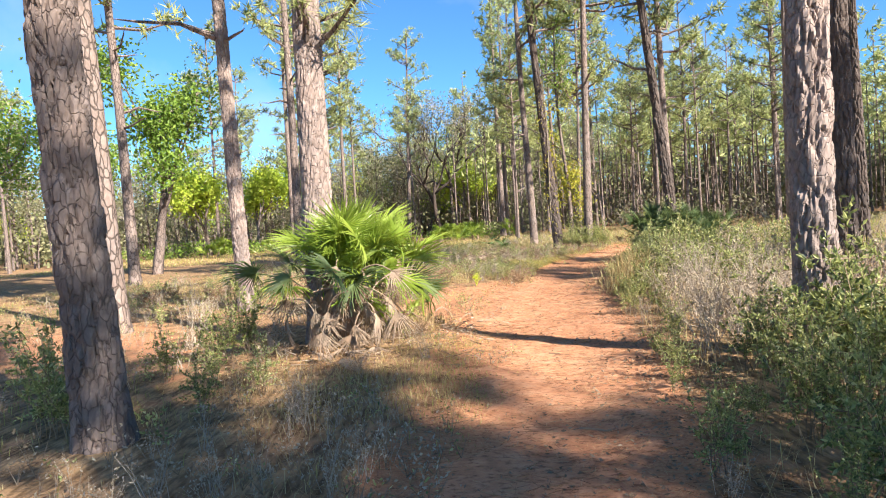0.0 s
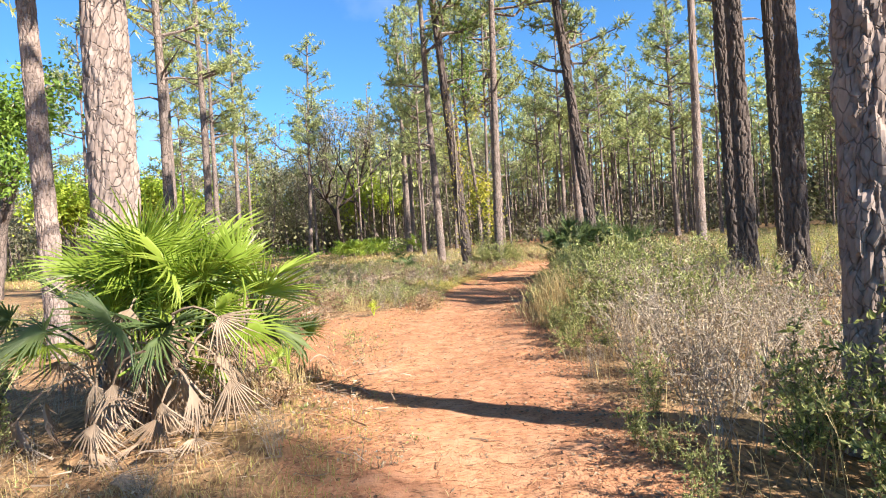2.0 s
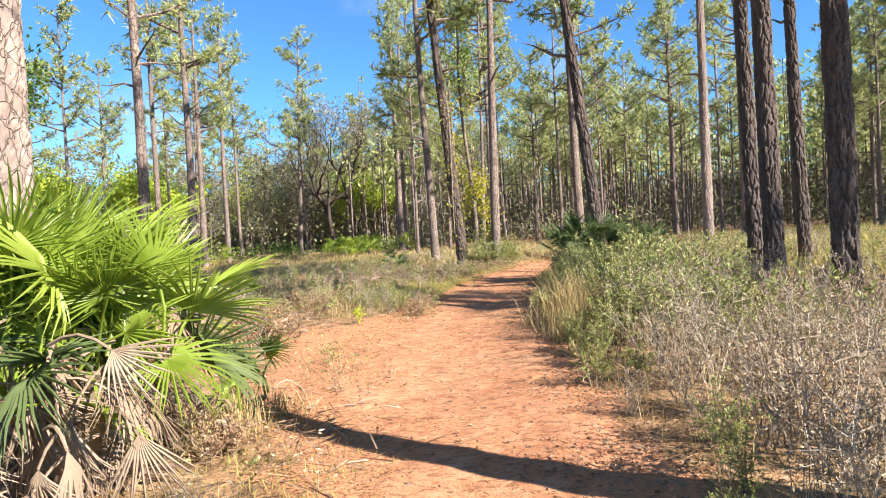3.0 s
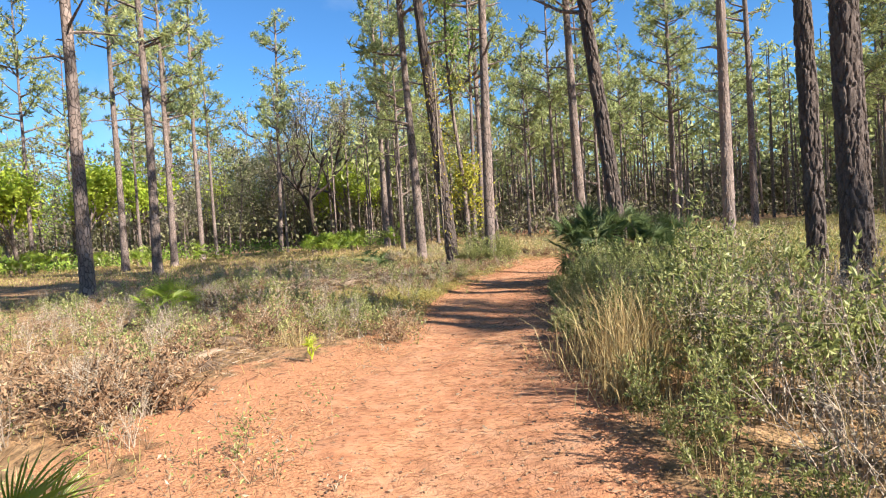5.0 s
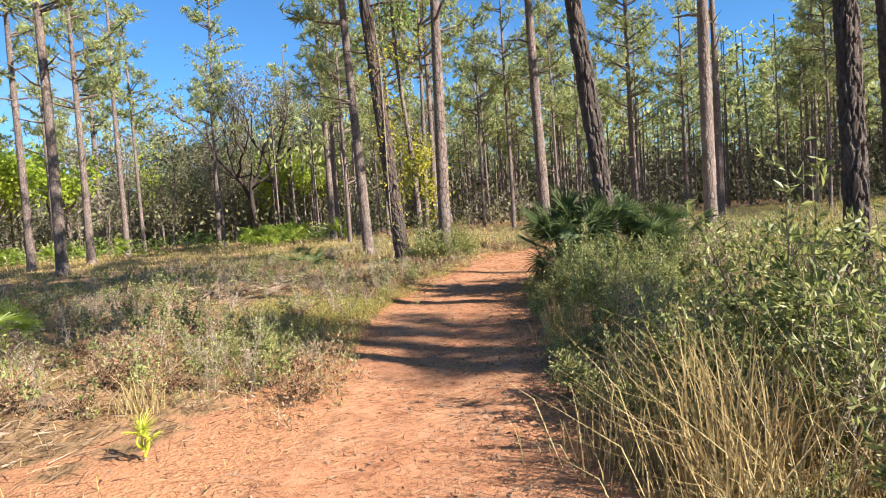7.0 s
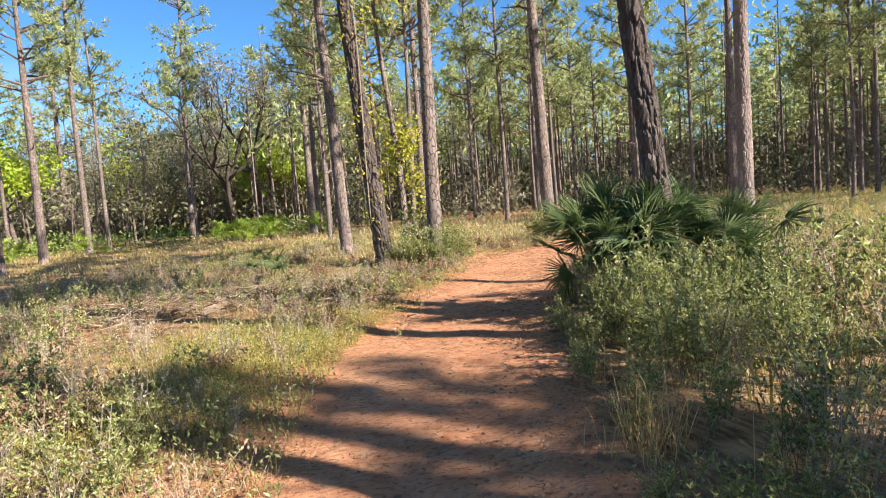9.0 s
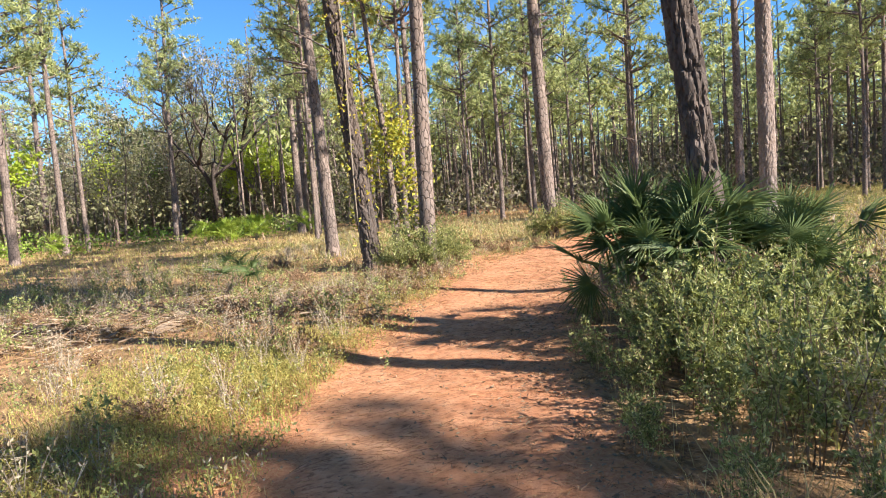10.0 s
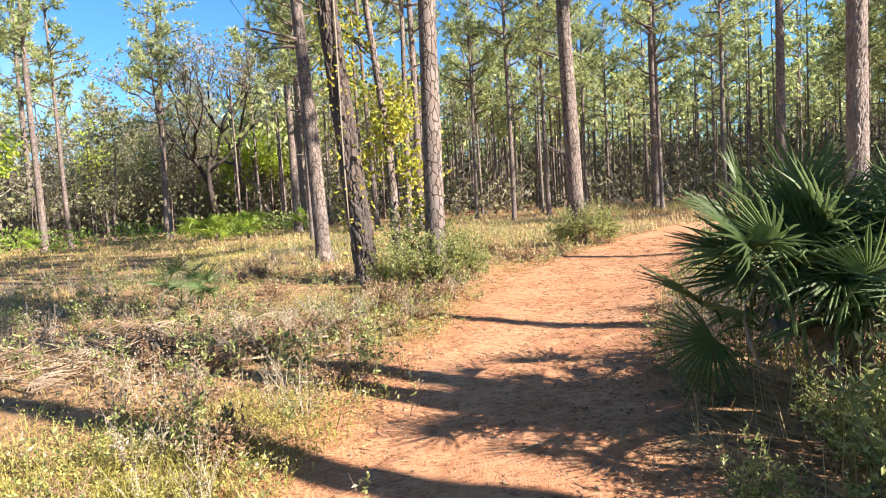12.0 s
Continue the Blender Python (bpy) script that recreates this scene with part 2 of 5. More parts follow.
# ---- mesh tools ----
class Geo:
    """Collects triangles and quads, with a material number for each batch."""

    def __init__(self):
        self.v, self.f, self.n = [], [], 0

    def add(self, verts, faces, mi=0):
        verts, faces = np.asarray(verts, float).reshape(-1, 3), np.asarray(faces, np.int64)
        if len(faces):
            self.v.append(verts)
            self.f.append((faces + self.n, mi))
            self.n += len(verts)

    def placed(self, other, mats):
        """Adds a copy of other for every 4 x 4 matrix of mats."""
        ov = np.concatenate(other.v)
        for m in mats:
            start = self.n
            self.v.append(ov @ m[:3, :3].T + m[:3, 3])
            self.n += len(ov)
            for faces, mi in other.f:
                self.f.append((faces + start, mi))

    def mesh(self, name, mats, smooth=False):
        me = bpy.data.meshes.new(name)
        v = np.concatenate(self.v)
        me.vertices.add(len(v))
        me.vertices.foreach_set("co", v.astype(np.float32).ravel())
        idx = np.concatenate([f.ravel() for f, _ in self.f])
        size = np.concatenate([np.full(len(f), f.shape[1]) for f, _ in self.f])
        mat = np.concatenate([np.full(len(f), mi) for f, mi in self.f])
        me.loops.add(len(idx))
        me.loops.foreach_set("vertex_index", idx.astype(np.int32))
        me.polygons.add(len(size))
        me.polygons.foreach_set("loop_start", np.concatenate([[0], np.cumsum(size)[:-1]]).astype(np.int32))
        me.polygons.foreach_set("material_index", mat.astype(np.int32))
        me.polygons.foreach_set("use_smooth", np.full(len(size), smooth))
        for m in mats:
            me.materials.append(m)
        me.update(calc_edges=True)
        return me


def part(name, me, parent, label="", m=None):
    ob = new(name, me)
    ob.parent = parent
    if m is not None:
        ob.matrix_basis = m
    return tagged(ob, label) if label else ob


def unit(a):
    return a / np.maximum(np.linalg.norm(a, axis=-1, keepdims=True), 1e-9)


def tube(geo, pts, radii, sides=5, mi=0):
    pts, radii = np.asarray(pts, float), np.asarray(radii, float)
    tang = unit(np.gradient(pts, axis=0))
    ref = np.array([0.0, 0.0, 1.0]) if abs(tang[0, 2]) < 0.8 else np.array([1.0, 0.0, 0.0])
    a = unit(np.cross(tang, ref))
    b = np.cross(tang, a)
    th = np.linspace(0, 2 * np.pi, sides, endpoint=False)
    v = pts[:, None] + radii[:, None, None] * (a[:, None] * np.cos(th)[None, :, None] + b[:, None] * np.sin(th)[None, :, None])
    k, s = len(pts), sides
    i, j = np.meshgrid(np.arange(k - 1), np.arange(s), indexing="ij")
    jn = (j + 1) % s
    f = np.stack([i * s + j, i * s + jn, (i + 1) * s + jn, (i + 1) * s + j], -1).reshape(-1, 4)
    geo.add(v.reshape(-1, 3), f, mi)


def random_ways(n, up=0.0, r=None):
    r = rng if r is None else r
    d = r.normal(size=(n, 3))
    d[:, 2] += up
    return unit(d)


def leaves(geo, pos, way, length, width, mi=0, r=None, fold=0.25):
    """Small pointed leaves of four corners, folded a little along the middle."""
    r = rng if r is None else r
    n = len(pos)
    side = unit(np.cross(way, random_ways(n, 0.0, r)))
    nor = np.cross(side, way)
    length, width = np.broadcast_to(length, n)[:, None], np.broadcast_to(width, n)[:, None]
    mid = pos + way * length * 0.45
    v = np.stack([pos, mid + side * width * 0.5 + nor * width * fold, pos + way * length, mid - side * width * 0.5 + nor * width * fold], 1)
    q = np.arange(n)[:, None] * 4
    geo.add(v.reshape(-1, 3), np.concatenate([q + [0, 1, 2], q + [0, 2, 3]]), mi)


def needles(geo, pos, way, length, width, mi=0, r=None):
    r = rng if r is None else r
    n = len(pos)
    side = unit(np.cross(way, random_ways(n, 0.0, r))) * np.broadcast_to(width, n)[:, None] * 0.5
    tip = pos + way * np.broadcast_to(length, n)[:, None]
    v = np.stack([pos - side, pos + side, tip], 1)
    geo.add(v.reshape(-1, 3), np.arange(3 * n).reshape(-1, 3), mi)


def blades(geo, pos, height, width, lean, mi=0, r=None):
    """Grass blades, each of two stretches, bending over."""
    r = rng if r is None else r
    n = len(pos)
    az = r.uniform(0, 2 * np.pi, n)
    out = np.stack([np.cos(az), np.sin(az), np.zeros(n)], 1)
    side = np.stack([-np.sin(az), np.cos(az), np.zeros(n)], 1) * np.broadcast_to(width, n)[:, None] * 0.5
    h, k = np.broadcast_to(height, n)[:, None], np.broadcast_to(lean, n)[:, None]
    up = np.array([0.0, 0.0, 1.0])
    mid = pos + up * h * 0.6 + out * h * k * 0.35
    tip = pos + up * h * np.sqrt(np.maximum(1 - 0.5 * k * k, 0.15)) + out * h * k
    v = np.stack([pos - side, pos + side, mid - side * 0.8, mid + side * 0.8, tip], 1)
    q = np.arange(n)[:, None] * 5
    geo.add(v.reshape(-1, 3), np.concatenate([q + [0, 1, 3], q + [0, 3, 2], q + [2, 3, 4]]), mi)


# ---- the lie of the land ----
TRAIL_Y = [-14, -6, 0, 2, 4, 6, 8, 10, 12.3, 14.6, 16.2, 18, 19.5, 21.4, 22.6, 25, 26.8, 28.8, 31, 33.5, 36]
TRAIL_L = [-1.4, -1.0, -0.5, -0.35, -0.15, 0.25, 0.42, 0.40, 0.70, 1.55, 2.15, 2.55, 3.0, 4.2, 4.75, 6.1, 7.2, 9.2, 11.6, 14.6, 20]
TRAIL_R = [0.5, 0.6, 0.9, 1.0, 1.25, 1.75, 2.1, 2.45, 3.0, 3.5, 4.05, 4.7, 5.25, 6.4, 7.2, 9.3, 10.9, 12.6, 15.0, 18.5, 24]


def trail_left(y):
    return np.interp(y, TRAIL_Y, TRAIL_L)


def trail_right(y):
    return np.interp(y, TRAIL_Y, TRAIL_R)


def land(x, y):
    """Height of the ground: nearly level, a little uneven, the trail worn in."""
    x, y = np.asarray(x, float), np.asarray(y, float)
    z = 0.035 * np.sin(0.9 * x + 0.4 * y) * np.sin(0.7 * y - 0.5 * x + 1.0) + 0.02 * np.sin(2.3 * x + 1.0) * np.sin(1.9 * y)
    z = z + 0.008 * np.sin(7.1 * x + 3 * np.sin(y)) * np.sin(6.3 * y + 2 * np.sin(1.3 * x))
    mid, half = (trail_left(y) + trail_right(y)) / 2, (trail_right(y) - trail_left(y)) / 2
    off = np.clip((np.abs(x - mid) - half) / 0.9, -1, 1)
    bank = 0.05 * (off * (1.5 - 0.5 * off * off))
    near = np.exp(-(np.maximum(y - 27, 0) / 8) ** 2)
    return (z * 0.8 + bank) * np.where(y > 27, near, 1.0)


def grid_mesh(xs, ys, zfun):
    X, Y = np.meshgrid(xs, ys, indexing="ij")
    v = np.stack([X, Y, zfun(X, Y)], -1).reshape(-1, 3)
    a, b = len(xs), len(ys)
    i, j = np.meshgrid(np.arange(a - 1), np.arange(b - 1), indexing="ij")
    f = np.stack([i * b + j, (i + 1) * b + j, (i + 1) * b + j + 1, i * b + j + 1], -1).reshape(-1, 4)
    g = Geo()
    g.add(v, f)
    return g


far_steps = np.geomspace(1, 900, 22)
xs = np.concatenate([-14 - far_steps[::-1], np.arange(-14, 22, 0.24), 22 + far_steps])
ys = np.concatenate([-8 - far_steps[::-1], np.arange(-8, 42, 0.24), 42 + far_steps])
ground = new("ground", grid_mesh(xs, ys, land).mesh("ground", [GROUND], True))
gv = np.empty(len(ground.data.vertices) * 3, np.float32)
ground.data.vertices.foreach_get("co", gv)
gx, gy = gv[0::3].astype(float), gv[1::3].astype(float)
gap = np.maximum(np.maximum(trail_left(gy) - gx, gx - trail_right(gy)), 0)
worn = np.exp(-(gap / 0.75) ** 2) + 0.78 * np.exp(-(((gx - 0.3) / 1.4) ** 2 + ((gy - 13.2) / 1.7) ** 2)) + 0.8 * np.exp(-(((gx + 6) / 3.5) ** 2 + ((gy - 9.5) / 2.2) ** 2))
worn += 0.45 * np.exp(-(np.maximum(gap - 0.5, 0) / 6) ** 2) * (np.sin(0.9 * gx + 1.1 * np.sin(0.7 * gy)) > 0.1)
worn *= np.where(gx > trail_right(gy) + 0.1, 0.35, 1.0)
worn_at = ground.data.attributes.new("worn", "FLOAT", "POINT")
worn_at.data.foreach_set("value", worn.astype(np.float32))
tagged(ground, "sandy forest floor with straw and dry grass", "ground", kind="structure")


def build_trail():
    ys = np.arange(-14, 36, 0.1)
    us = np.linspace(-1.25, 1.25, 40)
    Y, U = np.meshgrid(ys, us, indexing="ij")
    L, R = trail_left(Y), trail_right(Y)
    rag = 0.12 * np.sin(2.1 * Y + 1 + np.sign(U)) + 0.10 * np.sin(5.3 * Y + 2 * np.sign(U)) + 0.07 * np.sin(11 * Y + 2) + 0.05 * np.sin(23 * Y + np.sign(U))
    X = (L + R) / 2 + U * (R - L) / 2 + rag * U
    crown = 0.022 - 0.075 * np.maximum(np.abs(U) - 0.75, 0) - 0.02 * np.abs(U) ** 8
    lump = 0.006 * np.sin(9 * X + 2 * np.sin(3 * Y)) * np.sin(8 * Y) + 0.012 * np.sin(3.1 * X + Y) * np.sin(2.3 * Y)
    Z = land(X, Y) + crown + lump
    a, b = Y.shape
    i, j = np.meshgrid(np.arange(a - 1), np.arange(b - 1), indexing="ij")
    f = np.stack([i * b + j, i * b + j + 1, (i + 1) * b + j + 1, (i + 1) * b + j], -1).reshape(-1, 4)
    g = Geo()
    g.add(np.stack([X, Y, Z], -1).reshape(-1, 3), f)
    ob = new("path", g.mesh("path", [CLAY], True))
    return tagged(ob, "bare orange clay footpath worn through dry grass", "path", kind="structure")


build_trail()


# ---- pines ----
def bark_cells(theta, z, r, r_gen, cw=0.06, ch=0.25):
    """Scaly plates round a trunk: distance to the nearest fissure, and a value for each plate."""
    nu = max(6, int(round(2 * np.pi * r / cw)))
    nv = int(z.max() / ch) + 4
    ju, jv, val = r_gen.uniform(0.1, 0.9, (nu, nv)), r_gen.uniform(0.1, 0.9, (nu, nv)), r_gen.random((nu, nv))
    u, v = theta / (2 * np.pi) * nu, z / ch + 1
    iu, iv = np.floor(u).astype(int), np.floor(v).astype(int)
    f1, f2, best = np.full(u.shape, 9.0), np.full(u.shape, 9.0), np.zeros(u.shape)
    for du in (-1, 0, 1):
        for dv in (-1, 0, 1):
            cu, cv = iu + du, np.clip(iv + dv, 0, nv - 1)
            d = (np.abs(cu + ju[cu % nu, cv] - u) ** 3 + np.abs(cv + jv[cu % nu, cv] - v) ** 3) ** (1 / 3)
            closer = d < f1
            f2 = np.where(closer, f1, np.minimum(f2, d))
            best = np.where(closer, val[cu % nu, cv], best)
            f1 = np.where(closer, d, f1)
    return f2 - f1, best


def centre_line(z, lean, wob, H):
    lx, ly = lean
    return np.stack([lx * z + wob[0] * np.sin(z * 0.33 + wob[2]) - wob[0] * np.sin(wob[2]), ly * z + wob[1] * np.sin(z * 0.29 + wob[3]) - wob[1] * np.sin(wob[3]), z], -1)


def trunk_mesh(r, H, lean, seed, near, mat=None, deep=False):
    """A tapered trunk with a flared foot. near: plates stand out of the bark as real relief."""
    g_r = np.random.default_rng(seed)
    wob = (*g_r.uniform(-0.06, 0.06, 2), *g_r.uniform(0, 6, 2))
    if near:
        zs = np.concatenate([np.arange(-0.15, 6.6, 0.034), np.arange(6.6, H, 0.35), [H]])
        sides = 60
    else:
        zs, sides = np.concatenate([[-0.15, 0, 0.15, 0.4], np.linspace(0.9, H, 18)]), 12
    th = np.linspace(0, 2 * np.pi, sides, endpoint=False)
    Zg, T = np.meshgrid(zs, th, indexing="ij")
    rad = r * (1 - 0.72 * np.clip(Zg / H, 0, 1) ** 1.1) * (1 + 0.30 * np.exp(-np.maximum(Zg, 0) / 0.22))
    rad = rad * (1 + 0.03 * np.sin(2 * T + Zg * 0.7) + 0.02 * np.sin(3 * T - Zg))
    fis, plate = np.ones_like(Zg), np.ones_like(Zg) * 0.5
    if near:
        warp_t = T + 0.13 * np.sin(Zg * 4 + 3 * np.sin(T * 2)) + 0.07 * np.sin(Zg * 13 + T * 3) + 0.04 * np.sin(Zg * 37 + 5 * np.sin(3 * T))
        warp_z = np.maximum(Zg, 0) + 0.06 * np.sin(T * 5 + Zg * 3) + 0.03 * np.sin(T * 17 + Zg * 9) + 0.4
        fis, plate = bark_cells(warp_t % (2 * np.pi), warp_z, r, g_r, *((0.105, 0.38) if deep else (0.085, 0.20)))
        step = np.clip(fis / 0.34, 0, 1)
        step = step * step * (3 - 2 * step)
        rad = rad + (0.030 if deep else 0.012) * (step - 0.75) + (0.022 if deep else 0.012) * (plate - 0.5) * step + 0.003 * np.sin(T * 31 + Zg * 23 + 2 * np.sin(Zg * 9)) * np.sin(Zg * 47 + T * 9)
    c = centre_line(np.maximum(Zg, 0), lean, wob, H)
    v = np.stack([c[..., 0] + rad * np.cos(T), c[..., 1] + rad * np.sin(T), Zg + 0 * T], -1)
    k, s = Zg.shape
    i, j = np.meshgrid(np.arange(k - 1), np.arange(s), indexing="ij")
    jn = (j + 1) % s
    g = Geo()
    g.add(v.reshape(-1, 3), np.stack([i * s + j, i * s + jn, (i + 1) * s + jn, (i + 1) * s + j], -1).reshape(-1, 4))
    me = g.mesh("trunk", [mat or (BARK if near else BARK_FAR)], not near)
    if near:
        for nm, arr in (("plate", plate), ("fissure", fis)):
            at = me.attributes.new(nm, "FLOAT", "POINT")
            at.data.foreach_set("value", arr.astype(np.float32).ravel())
    return me, wob


def crown_geo(r_gen, low, top, reach, n_branch, clumps, per, needle_len, needle_w, lean=(0, 0), wob=(0, 0, 0, 0), dead=4):
    """Limbs up the trunk from low to top, the outer part of each set with tufts of long needles."""
    g = Geo()
    for i in range(n_branch + dead):
        bare = i >= n_branch
        f = r_gen.random() ** 0.85
        z = low + (top - low) * f if not bare else low - r_gen.uniform(0.2, 3.5)
        az = r_gen.uniform(0, 2 * np.pi)
        ln = reach * (0.35 + 0.75 * (1 - f) ** 0.6) * r_gen.uniform(0.55, 1.15) if not bare else r_gen.uniform(0.5, 1.8)
        rise = r_gen.uniform(-0.1, 0.35) + 0.35 * f
        t = np.linspace(0, 1, 6)
        seg = [0, 2, 4, 5] if per > 8 else [0, 3, 5]
        bend = r_gen.normal(0, 0.13, 2)
        out = np.stack([np.cos(az + bend[0] * t * 2), np.sin(az + bend[0] * t * 2), np.zeros(6)], 1)
        p0 = centre_line(np.array([z]), lean, wob, top)[0]
        pts = p0 + out * (t * ln)[:, None]
        pts[:, 2] += ln * (rise * t + 0.25 * t * t * (1 if not bare else -0.3)) + bend[1] * np.sin(t * 5) * ln * 0.4
        tube(g, pts[seg], np.linspace(0.035 + 0.012 * ln, 0.008, len(seg)), 4 if per > 8 else 3, 0)
        if bare:
            continue
        nc = max(3, int(clumps * ln / reach))
        tt = r_gen.uniform(0.35, 1.0, nc) ** 0.8
        k = np.minimum((tt * 5).astype(int), 4)
        w = (tt * 5 - k)[:, None]
        c = pts[k] * (1 - w) + pts[k + 1] * w
        off = random_ways(nc, 0.25, r_gen) * (r_gen.uniform(0.05, 0.55, nc) * (0.4 + 0.22 * ln))[:, None]
        c2 = c + off
        needles(g, c, unit(off), np.linalg.norm(off, axis=1), 0.02, 0, r_gen)
        pos = np.repeat(c2, per, 0)
        way = unit(random_ways(len(pos), 0.35, r_gen) + np.repeat(unit(off), per, 0) * 0.6)
        needles(g, pos, way, needle_len * r_gen.uniform(0.7, 1.2, len(pos)), needle_w, 1, r_gen)
    return g


def pine(x, y, lean, r, H, seed, near=False, low=0.5, n_branch=34, label="", reach=2.6, mat=None, deep=False):
    g_r = np.random.default_rng(seed + 100)
    me, wob = trunk_mesh(r, H, lean, seed, near, mat, deep)
    root = new("pine_tree")
    root.location = (x, y, float(land(x, y)))
    tagged(root, label or "tall straight pine with grey scaly bark", "tree", "pines of the open wood")
    part("trunk", me, root)
    cg = crown_geo(g_r, H * low, H, reach, n_branch, 20, 9, 0.40, 0.095 if near else 0.075, lean, wob)
    part("crown", cg.mesh("crown", [BARK_FAR, NEEDLE]), root, "open crown of long green needles")
    return root


NEAR_PINES = [
    (-2.50, 5.10, (-0.036, -0.021), 0.168, 19, "thick pine with plated bark darkened for shade"),
    (-1.60, 8.42, (0.010, 0.003), 0.188, 20, "sunlit pine with pinkish plated bark behind a palmetto"),
    (3.23, 6.18, (0.000, 0.000), 0.180, 19, "pine with deeply furrowed bark in the shrubs"),
    (-3.96, 12.62, (-0.020, -0.007), 0.148, 18, "sunlit pine with pinkish bark on dry grass"),
    (7.14, 11.71, (-0.010, 0.009), 0.172, 20, "dark pine with furrowed bark in the thicket"),
    (8.65, 15.1, (-0.002, 0.001), 0.188, 20, "dark pine with furrowed bark in the thicket"),
    (9.45, 16.75, (-0.010, 0.009), 0.165, 19, "dark pine with furrowed bark in the thicket"),
    (11.6, 17.85, (-0.008, 0.006), 0.155, 19, "dark pine with furrowed bark in the thicket"),
    (13.86, 25.43, (0.003, -0.002), 0.190, 20, "pale pine with grey plated bark above tall grass"),
    (6.78, 18.76, (-0.083, 0.052), 0.148, 18, "leaning dark pine with a palmetto at its foot"),
    (4.95, 27.90, (-0.074, 0.012), 0.215, 19, "leaning pine beside the path with dark bark"),
]
for i, (x, y, lean, r, H, label) in enumerate(NEAR_PINES):
    tree = pine(x, y, lean, r, H, 10 + i, True, 0.47, 40, label, 3.2, BARK_SHADED if "shade" in label else BARK_CHARRED if "dark" in label else BARK, "furrowed" in label or "dark" in label)

    if "beside the path" in label:
        g_iv = np.random.default_rng(8)
        zz = g_iv.uniform(0.6, 7.5, 420)
        th = g_iv.uniform(0, 6.28, 420)
        out = np.stack([np.cos(th), np.sin(th), 0 * th], 1)
        ivy = Geo()
        at = np.stack([lean[0] * zz, lean[1] * zz, zz], 1) + out * (r * g_iv.uniform(0.9, 1.6, 420))[:, None]
        leaves(ivy, at, unit(out + random_ways(420, -0.3, g_iv)), g_iv.uniform(0.06, 0.13, 420), 0.06, 0, g_iv)
        tube(ivy, np.stack([lean[0] * np.linspace(0, 8, 30) + r * 1.02 * np.cos(np.linspace(3, 6.5, 30)), lean[1] * np.linspace(0, 8, 30) + r * 1.02 * np.sin(np.linspace(3, 6.5, 30)), np.linspace(0, 8, 30)], 1), np.full(30, 0.016), 5, 1)
        part("climbing_vine", ivy.mesh("climbing_vine", [YELLOWLEAF, TWIGGREY]), tree, "pale vine with yellowed leaves")
    if i == 1:
        tufts = crown_geo(np.random.default_rng(5), 3.4, 4.7, 1.0, 8, 14, 14, 0.24, 0.016, lean, (0, 0, 0, 0), 0)
        part("low_branch", tufts.mesh("low_branch", [BARK_FAR, NEEDLE]), tree, "low side shoots with drooping needles")

MID_PINES = [
    (-5.30, 10.44, -0.025, -0.014, 0.17, 18), (-11.0, 22.1, -0.005, -0.003, 0.19, 18),
    (-6.1, 26.05, 0.003, 0.002, 0.20, 18),
    (-11.4, 46.2, 0.014, 0.005, 0.22, 19), (-7.55, 38.5, 0.011, 0.003, 0.235, 20), (-9.2, 48.5, 0.013, 0.003, 0.23, 17),
    (-9.0, 56.0, 0.021, 0.004, 0.2, 20), (-14.8, 73.0, 0.01, 0.0, 0.28, 22), (-4.0, 65.8, 0.05, 0.0, 0.22, 22),
    (5.0, 55.0, 0.002, 0.0, 0.25, 21), (5.56, 57.0, 0.018, -0.002, 0.24, 21), (4.58, 33.0, -0.012, 0.002, 0.20, 18),
    (6.12, 27.30, 0.029, -0.008, 0.185, 19), (10.15, 44.5, 0.006, -0.002, 0.19, 19), (11.2, 31.3, -0.017, 0.009, 0.215, 19),
    (25.9, 48.6, 0.002, -0.001, 0.24, 20), (23.3, 36.6, -0.004, 0.004, 0.2, 20), (8.2, 38.5, 0.03, 0.0, 0.12, 16),
]
for i, (x, y, lx, ly, r, H) in enumerate(MID_PINES):
    pine(x, y, (lx, ly), r, H, 40 + i, False, 0.48, 34)


# ---- the wood all round: pines that can still be told apart, unseen shade pines, then the far woods ----
def scatter_ring(count, near, far, a0, a1, keep, r_gen, gap=1.6):
    """Places in a ring round the middle of the walk, at bearings from a0 to a1 degrees off straight ahead."""
    out = []
    tries = 0
    while len(out) < count and tries < count * 60:
        tries += 1
        a, d = radians(r_gen.uniform(a0, a1)), math.sqrt(r_gen.uniform(near * near, far * far))
        x, y = 2 + d * math.sin(a), 8 + d * math.cos(a)
        if keep(x, y) and all((x - p) ** 2 + (y - q) ** 2 > gap * gap for p, q in out):
            out.append((x, y))
    return out


r_wood = np.random.default_rng(21)


def clear_of_trail(x, y):
    taken = [(p[0], p[1]) for p in NEAR_PINES + MID_PINES]
    if y < 40 and trail_left(y) - 1.5 < x < trail_right(y) + 1.5:
        return False
    return all((x - p) ** 2 + (y - q) ** 2 > 4 for p, q in taken)


variants = []
for i in range(5):
    root = pine(0, 0, tuple(r_wood.uniform(-0.02, 0.02, 2)), 0.115 + 0.015 * i, 16 + i, 200 + i, False, 0.42 + 0.04 * (i % 3), 32)
    variants.append(root)
spots = scatter_ring(56, 36, 64, 4, 75, clear_of_trail, r_wood, 2.2) + scatter_ring(12, 44, 64, -60, 2, clear_of_trail, r_wood, 4)
# pines out of view, added only for the shade they cast on path and thicket
spots += [(11.0, -7.8), (12.1, -6.9), (14.8, -10.6), (7.6, -4.9), (18.9, -13.9), (19.6, -13.2), (10.5, 9.3), (18.5, 1.6), (16.3, 4.2)]
